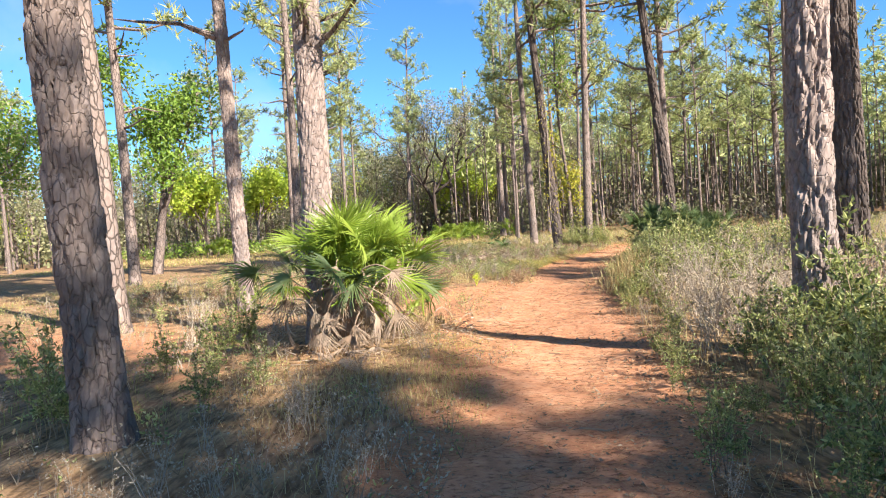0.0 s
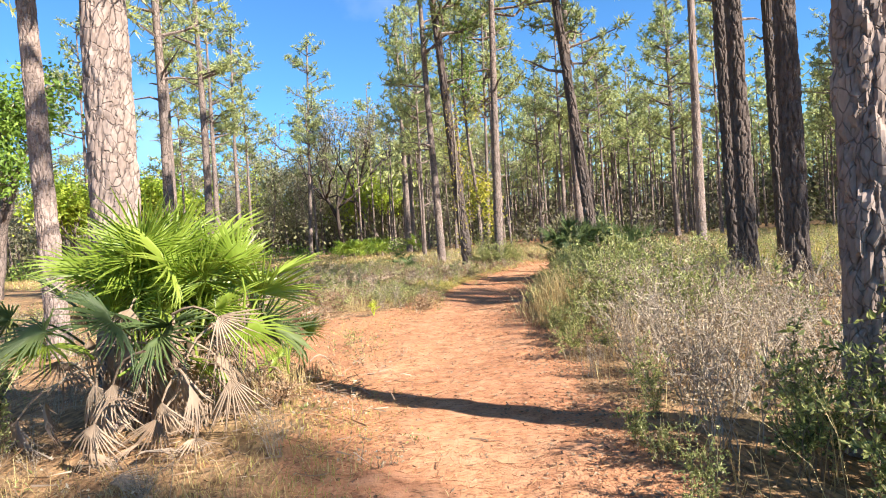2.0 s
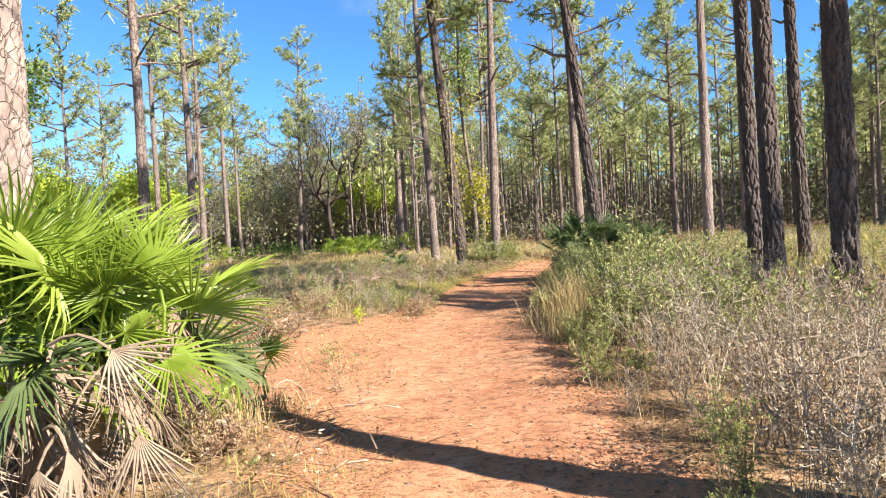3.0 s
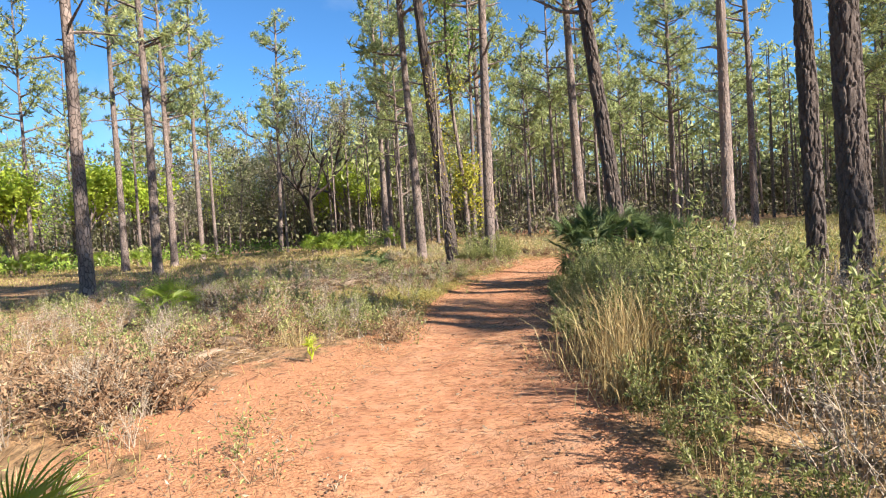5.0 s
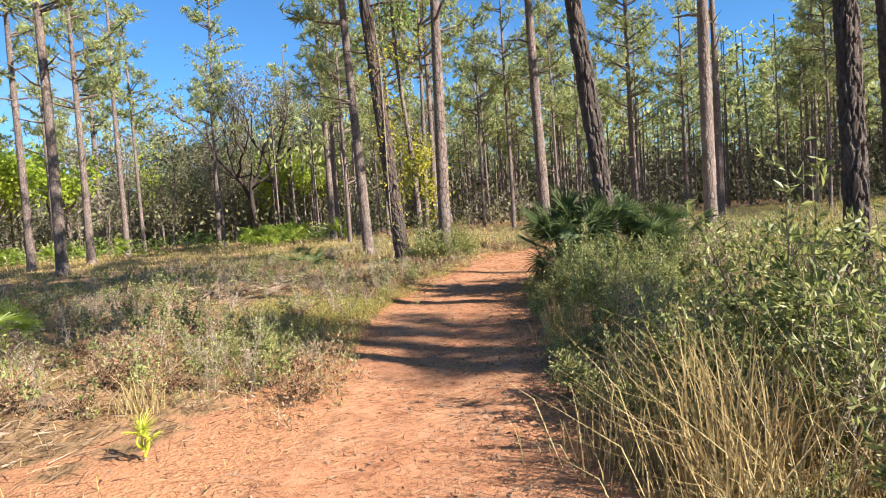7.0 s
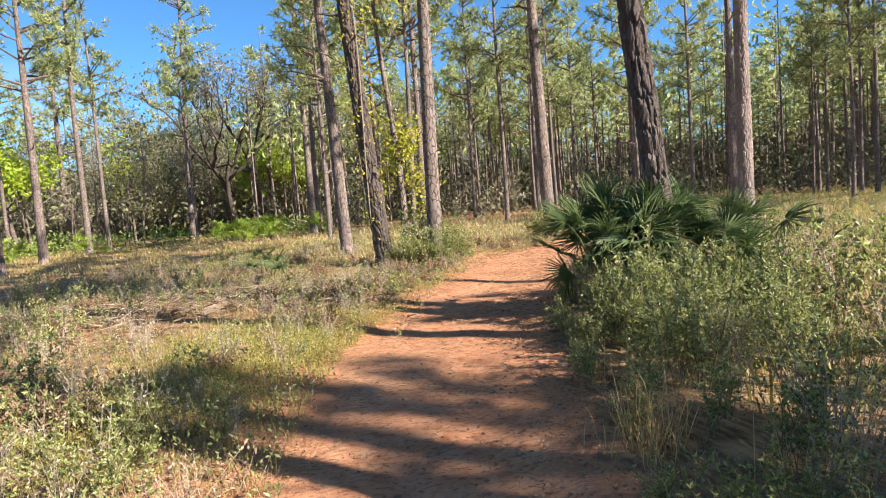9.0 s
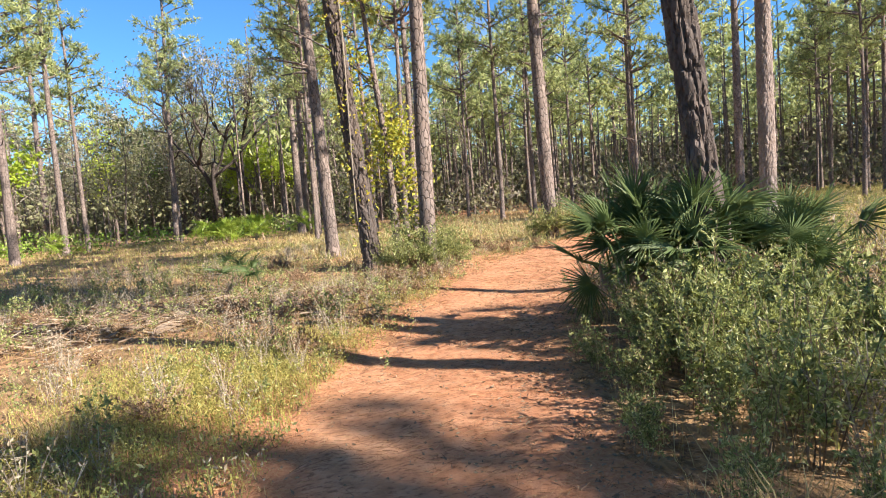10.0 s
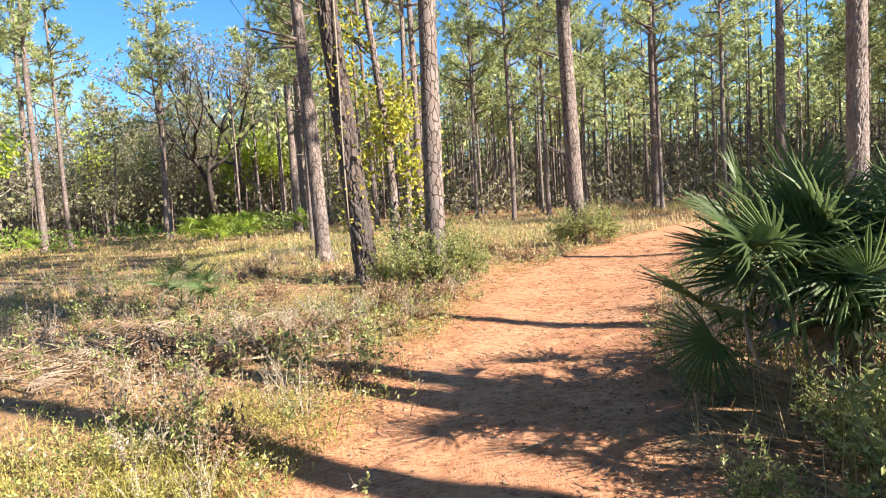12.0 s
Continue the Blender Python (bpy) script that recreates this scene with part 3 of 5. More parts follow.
spots += scatter_ring(18, 18, 42, 100, 285, lambda x, y: clear_of_trail(x, y) and not (0 < x < 24 and -20 < y < 8), r_wood, 5)
for i, (x, y) in enumerate(spots):
    m = Matrix.LocRotScale((x, y, float(land(x, y))), Euler((0, 0, r_wood.uniform(0, 6.28))), [r_wood.uniform(0.8, 1.1)] * 3)
    if i < 5:
        variants[i].matrix_basis = m
    else:
        copy_thing(variants[i % 5], m)


def far_pine_geo(seed):
    g_r = np.random.default_rng(seed)
    H = g_r.uniform(15, 20)
    g = crown_geo(g_r, H * 0.42, H, 2.7, 18, 14, 6, 0.54, 0.17, dead=1)
    t = np.linspace(0, 1, 7)
    tube(g, np.stack([0.15 * np.sin(t * 3 + seed), 0.12 * np.sin(t * 2.3), H * t], 1), 0.115 * (1 - 0.75 * t) + 0.01, 6, 0)
    return g


def turned(x, y, s, az, z=None):
    c, q = math.cos(az) * s, math.sin(az) * s
    return np.array([[c, -q, 0, x], [q, c, 0, y], [0, 0, s, float(land(x, y)) if z is None else z], [0, 0, 0, 1]])


far_geo = Geo()
protos = [far_pine_geo(300 + i) for i in range(6)]
far_spots = scatter_ring(230, 60, 112, 0, 80, clear_of_trail, r_wood, 1.4) + scatter_ring(60, 68, 110, -70, 0, clear_of_trail, r_wood, 2.0) + scatter_ring(36, 44, 80, 80, 290, clear_of_trail, r_wood, 3)
for i, (x, y) in enumerate(far_spots):
    far_geo.placed(protos[i % 6], [turned(x, y, r_wood.uniform(0.75, 1.1), r_wood.uniform(0, 6.28))])
tagged(new("far_pines", far_geo.mesh("far_pines", [BARK_FAR, NEEDLE])), "distant pine wood of thin trunks and green crowns", "woods", kind="stuff")


# ---- hardwoods ----
def limbs(g, start, way, length, radius, depth, r_gen, tips, mi=0):
    k = 5
    pts = [start]
    d = np.array(way, float)
    for _ in range(k):
        d = unit(d + r_gen.normal(0, 0.15, 3) + np.array([0, 0, 0.09]))
        pts.append(pts[-1] + d * length / k)
    pts = np.array(pts)
    tube(g, pts, np.linspace(radius, radius * 0.62, k + 1), 6 if depth > 2 else 4, mi)
    if depth == 0:
        tips.append(pts[-1])
        tips.append(pts[3])
        return
    for _ in range(r_gen.integers(2, 4)):
        j = r_gen.integers(2 if depth < 4 else 4, k + 1)
        nd = unit(d + r_gen.normal(0, 0.55, 3) + np.array([0, 0, 0.25]))
        limbs(g, pts[j], nd, length * r_gen.uniform(0.6, 0.85), radius * 0.55, depth - 1, r_gen, tips, mi)


def hardwood(x, y, H, seed, leaf, per, label, spread=0.9, size=0.16, stems=1, depth=4, thick=0.024, bark=None):
    g_r = np.random.default_rng(seed)
    root = new("hardwood_tree")
    root.location = (x, y, float(land(x, y)))
    tagged(root, label, "tree", "broadleaved trees")
    g, tips = Geo(), []
    for s in range(stems):
        a = g_r.uniform(0, 6.28)
        limbs(g, np.array([0.3 * s * math.cos(a), 0.3 * s * math.sin(a), -0.1]), unit(np.array([0.12 * math.cos(a), 0.12 * math.sin(a), 1.0])), H * 0.36, H * thick, depth, g_r, tips)
    part("trunk", g.mesh("trunk", [bark or BARK_GREY], True), root)
    tips = np.array(tips)
    c = Geo()
    n = len(tips) * per
    pos = np.repeat(tips, per, 0) + g_r.normal(0, spread * 0.42, (n, 3))
    leaves(c, pos, random_ways(n, 0.1, g_r), size * g_r.uniform(0.7, 1.3, n), size * 0.6, 0, g_r)
    tw = np.repeat(tips, 5, 0)
    needles(c, tw, random_ways(len(tw), 0.1, g_r), g_r.uniform(0.3, 0.9, len(tw)), 0.03, 1, g_r)
    part("crown", c.mesh("crown", [leaf, TWIGGREY]), root)
    return root


hardwood(-13.5, 29.0, 10.5, 501, OAKLEAF, 95, "bright green evergreen oak with a full crown", 1.2, 0.20)
hardwood(-17.5, 33.0, 9.5, 502, OAKLEAF, 85, "bright green evergreen oak with a full crown", 1.2, 0.20)
hardwood(-19.0, 24.0, 8.0, 503, OAKLEAF, 70, "bright green evergreen oak with a full crown", 1.1, 0.18)
hardwood(-0.9, 73.0, 18.5, 521, WOODDARK, 6, "nearly bare oak with dark forking limbs", 1.3, 0.26, 2, 5, 0.0155, BARK_OAK)
hardwood(2.0, 74.5, 17.0, 533, WOODDARK, 6, "nearly bare oak with dark forking limbs", 1.3, 0.26, 1, 5, 0.017, BARK_OAK)
for i, (x, y, H) in enumerate(((-17.5, 58.0, 8.5), (-21.0, 55.0, 8.0), (-15.0, 61.5, 9.0), (3.8, 78.0, 10.5), (6.6, 84.0, 11.0), (-24.0, 60.0, 9.0))):
    hardwood(x, y, H, 540 + i, LIMELEAF, 42, "lime green broadleaved tree at the woodland edge", 1.3, 0.34)


def slender_tree(x, y):
    """A thin pale stem with yellowing leaves in loose bunches."""
    g_r = np.random.default_rng(506)
    root = new("slender_tree")
    root.location = (x, y, float(land(x, y)))
    tagged(root, "slender tree with yellowing leaves beside a pine", "tree")
    t = np.linspace(0, 1, 12)
    stem = np.stack([-0.35 * t + 0.10 * np.sin(t * 7), 0.1 * np.sin(t * 5), 10.0 * t], 1)
    g, c = Geo(), Geo()
    tube(g, stem, np.linspace(0.11, 0.015, 12), 8)
    t8 = np.linspace(0, 1, 9)
    p = np.array([-0.15, 0.05, 4.3])
    arch = p + np.stack([-2.7 * t8, 0.75 * t8, 1.5 * np.sin(t8 * 1.75)], 1)
    tube(g, arch, np.linspace(0.028, 0.008, 9), 5)
    for k in range(7):
        q0 = arch[2 + k % 7]
        tube(g, q0 + np.linspace(0, 1, 4)[:, None] * (random_ways(1, 0.3, g_r)[0] * g_r.uniform(0.4, 0.9)), np.linspace(0.009, 0.003, 4), 4)
    for k in range(36):
        u = g_r.uniform(0.15, 0.34) if k < 16 else g_r.uniform(0.4, 0.98)
        i = min(int(u * 11), 10)
        p = stem[i] + (stem[i + 1] - stem[i]) * (u * 11 - i)
        d = unit(random_ways(1, 0.7, g_r)[0])
        ln = g_r.uniform(0.5, 1.3) if k < 16 else g_r.uniform(0.6, 1.6)
        w = np.linspace(0, 1, 5)[:, None]
        pts = p + d * ln * w + np.array([0, 0, 0.35]) * ln * w * w + g_r.normal(0, 0.03, (5, 3))
        pts[0] = p
        tube(g, pts, np.linspace(0.02, 0.006, 5), 4)
        m = 75 if u < 0.36 else 45
        q = pts[g_r.integers(2, 5, m)] + g_r.normal(0, 0.17, (m, 3))
        leaves(c, q, random_ways(m, -0.2, g_r), g_r.uniform(0.08, 0.16, m), 0.08, 0 if u < 0.6 else 1, g_r)
    part("trunk", g.mesh("trunk", [BARK_GREY], True), root)
    part("crown", c.mesh("crown", [YELLOWLEAF, OAKLEAF]), root, "sparse yellow and light green leaves")


slender_tree(5.60, 28.35)
hardwood(12.0, 48.0, 9.0, 507, WOODLEAF, 10, "thin grey tree among the pines", 0.7, 0.16, 1, 4, 0.012)

# the belt of low woodland that closes the view
belt = Geo()
r_belt = np.random.default_rng(33)


def belt_tree(x, y, H):
    """A thin grey stem, limbs, and leaves in loose clumps round their ends."""
    t = np.linspace(0, 1, 6)
    w = r_belt.normal(0, 0.6, 4)
    pts = np.stack([x + w[0] * np.sin(t * 2.5 + w[2]) * t, y + w[1] * np.sin(t * 2.2) * t, H * 0.92 * t], 1)
    tube(belt, pts, np.linspace(0.10, 0.02, 6), 5, 0)
    kind = r_belt.random()
    mi = 1 if kind < 0.50 else 3 if kind < 0.88 else 4 if kind < 0.95 else 5
    k = int(6 + H * 1.1)
    h = r_belt.uniform(0.30, 1.0, k)
    j = np.minimum((h * 5).astype(int), 4)
    start = pts[j] + (pts[j + 1] - pts[j]) * (h * 5 - j)[:, None]
    out = random_ways(k, 0.45, r_belt) * (r_belt.uniform(0.5, 1.0, k) * (0.5 + 0.22 * H * (1.1 - h)))[:, None]
    end = start + out
    needles(belt, start, unit(out), np.linalg.norm(out, axis=1) * 1.2, 0.07, 2, r_belt)
    per = int((12 if kind < 0.25 else 30) * (0.7 + H / 22))
    pos = np.repeat(end, per, 0) + r_belt.normal(0, 0.62, (k * per, 3)) * np.array([1, 1, 0.7])
    leaves(belt, pos, random_ways(len(pos), 0.0, r_belt), r_belt.uniform(0.17, 0.36, len(pos)), 0.18, mi, r_belt)
    tw = np.repeat(end, 6 if kind < 0.25 else 2, 0)
    needles(belt, tw, random_ways(len(tw), 0.4, r_belt), r_belt.uniform(0.5, 1.4, len(tw)), 0.045, 2, r_belt)


for x, y in scatter_ring(200, 56, 92, -75, 8, lambda x, y: clear_of_trail(x, y) and not (-7 < x < 7 and y < 80), r_belt, 1.5):
    belt_tree(x, y, r_belt.uniform(7.5, 12.5))
for x, y in scatter_ring(110, 72, 100, -12, 12, clear_of_trail, r_belt, 1.4):
    belt_tree(x, y, r_belt.uniform(11.0, 18.0))
# thin stems and undergrowth below their crowns, in darker leaves for the shade there
for x, y in scatter_ring(330, 54, 96, -75, 14, lambda x, y: clear_of_trail(x, y) and not (-7 < x < 7 and y < 70), r_belt, 0.8):
    H = r_belt.uniform(3.0, 7.0)
    t = np.linspace(0, 1, 4)
    w = r_belt.normal(0, 0.35, 2)
    tube(belt, np.stack([x + w[0] * t * t, y + w[1] * t, H * t], 1), np.linspace(0.06, 0.02, 4), 4, 0)
    n = 34
    pos = np.array([x, y, 0]) + np.stack([r_belt.normal(0, 1.1, n), r_belt.normal(0, 1.1, n), H * r_belt.beta(1.3, 1.5, n)], 1)
    leaves(belt, pos, random_ways(n, 0.0, r_belt), r_belt.uniform(0.25, 0.6, n), 0.3, 3, r_belt)
tagged(new("far_hardwoods", belt.mesh("far_hardwoods", [BARK_GREY, WOODLEAF, WOODTWIG, WOODDARK, OAKLEAF, LIMELEAF])), "belt of grey and green mixed woodland", "woods", kind="stuff")

scrub = Geo()
for x, y in scatter_ring(170, 52, 92, 6, 80, clear_of_trail, r_belt, 1.2) + scatter_ring(330, 92, 124, 0, 80, clear_of_trail, r_belt, 1.2) + scatter_ring(260, 94, 124, -80, 4, clear_of_trail, r_belt, 1.2):
    d = math.hypot(x - 2, y - 8)
    H = r_belt.uniform(2.2, 5.0) * (2.3 if d > 90 else 1.0)
    k = int(H * 7)
    base = np.array([x, y, 0.0]) + np.stack([r_belt.normal(0, 0.7, k), r_belt.normal(0, 0.7, k), r_belt.uniform(0.0, 0.6, k) * H], 1)
    needles(scrub, base, random_ways(k, 1.3, r_belt), r_belt.uniform(0.3, 0.55, k) * H, 0.07, 1, r_belt)
    n = int(H * 17)
    wide = 1.1 if d < 90 else 1.7
    pos = np.array([x, y, 0.0]) + np.stack([r_belt.normal(0, wide, n), r_belt.normal(0, wide, n), H * r_belt.beta(1.2, 1.6, n)], 1)
    leaves(scrub, pos, random_ways(n, 0.0, r_belt), r_belt.uniform(0.3, 0.6, n) * (1.7 if d > 90 else 1.0), 0.3 if d < 90 else 0.55, 0 if r_belt.random() < 0.4 else 2, r_belt)
tagged(new("far_scrub", scrub.mesh("far_scrub", [WOODLEAF, WOODTWIG, WOODDARK])), "grey twiggy scrub under distant pines", "scrub", kind="stuff")


# thin straight stems beyond, one behind the other
stems = Geo()
for x, y in scatter_ring(520, 58, 124, -2, 80, clear_of_trail, r_belt, 1.0):
    H = r_belt.uniform(10, 17)
    t = np.linspace(0, 1, 3)
    tube(stems, np.stack([x + r_belt.normal(0, 0.3) * t, y + 0 * t, H * t], 1), np.linspace(0.13, 0.05, 3), 4, 0)
    n = 46
    pos = np.array([x, y, 0]) + np.stack([r_belt.normal(0, 1.1, n), r_belt.normal(0, 1.1, n), H * r_belt.uniform(0.55, 1.0, n)], 1)
    leaves(stems, pos, random_ways(n, 0.2, r_belt), r_belt.uniform(0.5, 0.95, n), 0.3, 1, r_belt)
for x, y in scatter_ring(420, 122, 140, -80, 80, clear_of_trail, r_belt, 1.0):
    n = 70
    H = r_belt.uniform(7, 13)
    pos = np.array([x, y, 0]) + np.stack([r_belt.normal(0, 2.2, n), r_belt.normal(0, 1.5, n), H * r_belt.beta(1.0, 1.3, n)], 1)
    leaves(stems, pos, random_ways(n, 0.2, r_belt), r_belt.uniform(0.8, 1.6, n), 0.9, 2, r_belt)
tagged(new("far_stems", stems.mesh("far_stems", [BARK_FAR, NEEDLE, WOODDARK])), "distant rows of thin straight pine stems", "woods", kind="stuff")

under = Geo()
r_un = np.random.default_rng(44)
for k in range(64):
    x, y = r_un.uniform(-30, 5), r_un.uniform(51, 64)
    if -6 < x < 5 and y < 57:
        y += 5
    h = r_un.uniform(0.4, 1.5)
    n = int(120 * h)
    pos = np.stack([x + r_un.normal(0, 0.8, n), y + r_un.normal(0, 0.7, n), h * r_un.beta(1.8, 1.4, n)], 1)
    leaves(under, pos, random_ways(n, 0.6, r_un), r_un.uniform(0.12, 0.32, n), 0.13, 0 if k % 3 else 1, r_un)
tagged(new("understory", under.mesh("understory", [OAKLEAF, SHRUBLEAF])), "bright green understory along the woodland edge", "undergrowth", kind="stuff")

# ---- saw palmettos ----
def fan_mesh(seed, mat, seg=22, spread=215, length=0.62, droop=0.25):
    """One fan leaf: folded strips joined near the stalk and free towards their tips."""
    g_r = np.random.default_rng(seed)
    g = Geo()
    ang = np.radians(np.linspace(-spread / 2, spread / 2, seg + 1))

    def at(rad, a, lift):
        x, y = rad * math.cos(a), rad * math.sin(a)
        return [x, y, lift + 0.16 * abs(y) - droop * rad * rad - 0.12 * max(0, -x)]
    v, f = [[0, 0, 0]], []
    lens = [length * (0.80 + 0.24 * math.cos(a * 0.8)) for a in ang]
    v += [at(0.27 * k, a, 0.0) for a, k in zip(ang, lens)]
    for i in range(seg):
        am = (ang[i] + ang[i + 1]) / 2
        L = lens[i] * g_r.uniform(0.86, 1.1)
        sag, tw, w = g_r.uniform(0.0, 0.12), g_r.normal(0, 0.03), (ang[i + 1] - ang[i]) * 0.16
        b = len(v)
        v += [at(0.27 * L, am, 0.016), at(0.66 * L, am + tw - w, -sag * 0.35), at(0.66 * L, am + tw, 0.012 - sag * 0.35), at(0.66 * L, am + tw + w, -sag * 0.35), at(L, am + tw * 2, -sag)]
        l, r = 1 + i, 2 + i
        f += [[0, l, b], [0, b, r], [l, b + 1, b + 2], [l, b + 2, b], [b, b + 2, b + 3], [b, b + 3, r], [b + 1, b + 4, b + 2], [b + 2, b + 4, b + 3]]
    g.add(v, f)
    return g.mesh("frond", [mat])


def stalk_mesh(mat):
    g = Geo()
    t = np.linspace(0, 1, 5)
    tube(g, np.stack([t, 0 * t, 0.06 * np.sin(t * np.pi)], 1), np.linspace(0.011, 0.007, 5), 5)
    return g.mesh("stalk", [mat])


FANS = {m.name: [fan_mesh(600 + i, m, 24 + 2 * i, 180 + 25 * i, 0.54, 0.05 + 0.16 * i) for i in range(4)] for m in (FROND, FRONDDARK, SPROUT)}
DEADFANS = [fan_mesh(640 + i, FRONDDEAD, 13, 60 + 30 * i, 0.6, 0.45) for i in range(3)]
STALKS = {m.name: stalk_mesh(m) for m in (FROND, FRONDDARK, FRONDDEAD, SPROUT)}


def frond(root, base, az, elev, stalk, size, mat, g_r, dead=False, tip=0.35):
    """A stalk from base, and the fan at its end, turned a little further down."""
    way = Vector((math.cos(az) * math.cos(elev), math.sin(az) * math.cos(elev), math.sin(elev)))
    end = Vector(base) + way * stalk
    e2 = elev - tip
    x = Vector((math.cos(az) * math.cos(e2), math.sin(az) * math.cos(e2), math.sin(e2)))
    y = Vector((-math.sin(az), math.cos(az), 0))
    roll = g_r.normal(0, 0.75)
    z = x.cross(y)
    y, z = y * math.cos(roll) + z * math.sin(roll), z * math.cos(roll) - y * math.sin(roll)
    rot = Matrix((x, y, z)).transposed().to_4x4()
    pool = DEADFANS if dead else FANS[mat.name]
    f = part("frond", pool[g_r.integers(len(pool))], root, "dry brown hanging frond" if dead else "")
    f.matrix_basis = Matrix.Translation(end) @ rot @ Matrix.Scale(size, 4)
    yy = Vector((-math.sin(az), math.cos(az), 0))
    srot = Matrix((way, yy, way.cross(yy))).transposed().to_4x4()
    s = part("stalk", STALKS[mat.name], root)
    s.matrix_basis = Matrix.Translation(base) @ srot @ Matrix.Diagonal((stalk, 1, 1, 1))


def palmetto(x, y, count, dead, size, mat, seed, label, group="saw palmettos", spread=0.35, rise=0.24, low=10):
    g_r = np.random.default_rng(seed)
    root = new("saw_palmetto")
    root.location = (x, y, float(land(x, y)))
    tagged(root, label, "palmetto", group)
    g = Geo()
    for i in range(3 if count > 12 else 1):
        a = g_r.uniform(0, 6.28)
        t = np.linspace(0, 1, 7)
        rr = spread * 0.5
        tube(g, np.stack([rr * t * math.cos(a), rr * t * math.sin(a), -0.05 + (rise + 0.1) * size * t], 1), 0.075 * size * (1 + 0.25 * np.sin(t * 14)) * (1 - 0.3 * t), 8)
    part("stump", g.mesh("stump", [STEM]), root, "shaggy brown creeping stem")
    for i in range(count):
        az = i * 2.399 + g_r.normal(0, 0.3)
        u = (i + 0.5) / count
        elev = radians(low + (88 - low) * u ** 0.65) + g_r.normal(0, 0.12)
        b = (g_r.normal(0, spread * 0.5), g_r.normal(0, spread * 0.5), size * (rise + g_r.uniform(-0.12, 0.22)))
        # low fronds of the large palmetto get the dark green to look shaded
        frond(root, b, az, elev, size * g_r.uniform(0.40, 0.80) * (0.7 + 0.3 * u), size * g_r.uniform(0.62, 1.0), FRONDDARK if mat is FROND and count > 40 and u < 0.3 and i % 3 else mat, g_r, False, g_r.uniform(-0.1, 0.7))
    for i in range(dead):
        az = i * 2.4 + g_r.normal(0, 0.4)
        b = (g_r.normal(0, spread * 0.6), g_r.normal(0, spread * 0.6), size * g_r.uniform(0.6, 1.6) * rise)
        frond(root, b, az, radians(g_r.uniform(-50, 0)), size * g_r.uniform(0.25, 0.5), size * g_r.uniform(0.5, 0.8), FRONDDEAD, g_r, True, g_r.uniform(0.6, 1.1))
    return root


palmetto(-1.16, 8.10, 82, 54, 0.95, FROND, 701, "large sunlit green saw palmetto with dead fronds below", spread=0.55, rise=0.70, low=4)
palmetto(-0.42, 9.45, 7, 6, 0.55, FROND, 702, "small saw palmetto with withered fronds")
palmetto(6.58, 19.30, 96, 16, 0.97, FRONDDARK, 703, "dark green saw palmetto at the foot of a pine", spread=0.72, rise=0.62, low=-8)
palmetto(7.65, 19.1, 34, 8, 0.9, FRONDDARK, 704, "dark green saw palmetto behind a leaning pine", spread=0.5, rise=0.5, low=5)
palmetto(2.0, 25.9, 9, 6, 0.72, FRONDDARK, 705, "small saw palmetto among dead fronds on straw")
palmetto(-1.98, 18.1, 8, 4, 0.7, FROND, 706, "small pale saw palmetto on dry grass")
palmetto(0.58, 13.93, 4, 0, 0.24, SPROUT, 707, "lime green palmetto sprout on bare clay", spread=0.03)
palmetto(-0.75, 13.2, 3, 0, 0.22, SPROUT, 708, "lime green palmetto sprout on bare clay", spread=0.03)
r_far = np.random.default_rng(77)
for i in range(22):
    x, y = -22 + 28 * r_far.random(), 50 + 9 * r_far.random()
    palmetto(x, y, 9, 0, r_far.uniform(0.9, 1.4), FROND, 720 + i, "bright palmetto clump under far woodland", "far palmettos")


# ---- shrubs of the thicket on one side of the path ----
def shrub_geo(seed, h, n_stem, n_leaf, leaf_len, leaf_w, spread, upright, twigs=4):
    g_r = np.random.default_rng(seed)
    g = Geo()
    for s in range(n_stem):
        a, k = g_r.uniform(0, 6.28), g_r.uniform(0.1, 1.0) * spread
        hh = h * g_r.uniform(0.6, 1.08)
        t = np.linspace(0, 1, 6)
        out = np.array([math.cos(a), math.sin(a), 0])
        b = np.array([g_r.normal(0, 0.08), g_r.normal(0, 0.08), -0.03])
        pts = b + out * (k * t ** 1.3)[:, None] + np.array([0, 0, 1.0]) * (hh * t)[:, None] + np.cumsum(g_r.normal(0, 0.014, (6, 3)), 0)
        tube(g, pts if twigs > 3 else pts[[0, 3, 5]], np.linspace(0.006, 0.002, 6 if twigs > 3 else 3), 3, 0)
        for _ in range(twigs):
            j = g_r.integers(2, 5)
            d = unit(random_ways(1, upright, g_r)[0] + out * 0.3)
            ln = hh * g_r.uniform(0.18, 0.42)
            needles(g, pts[j][None], d[None], ln, 0.006, 0, g_r)
            m = max(2, n_leaf // (n_stem * 6))
            tt = g_r.uniform(0.1, 1.05, m)[:, None]
            leaves(g, pts[j] + d * ln * tt, unit(random_ways(m, 0.4, g_r) + d), leaf_len * g_r.uniform(0.6, 1.2, m), leaf_w, 1, g_r)
        m = max(2, n_leaf // (n_stem * 3))
        tt = g_r.uniform(0.3, 1.0, m) * 5
        j = np.minimum(tt.astype(int), 4)
        w = (tt - j)[:, None]
        leaves(g, pts[j] * (1 - w) + pts[j + 1] * w, unit(random_ways(m, 0.7, g_r)), leaf_len * g_r.uniform(0.6, 1.2, m), leaf_w, 1, g_r)
    return g


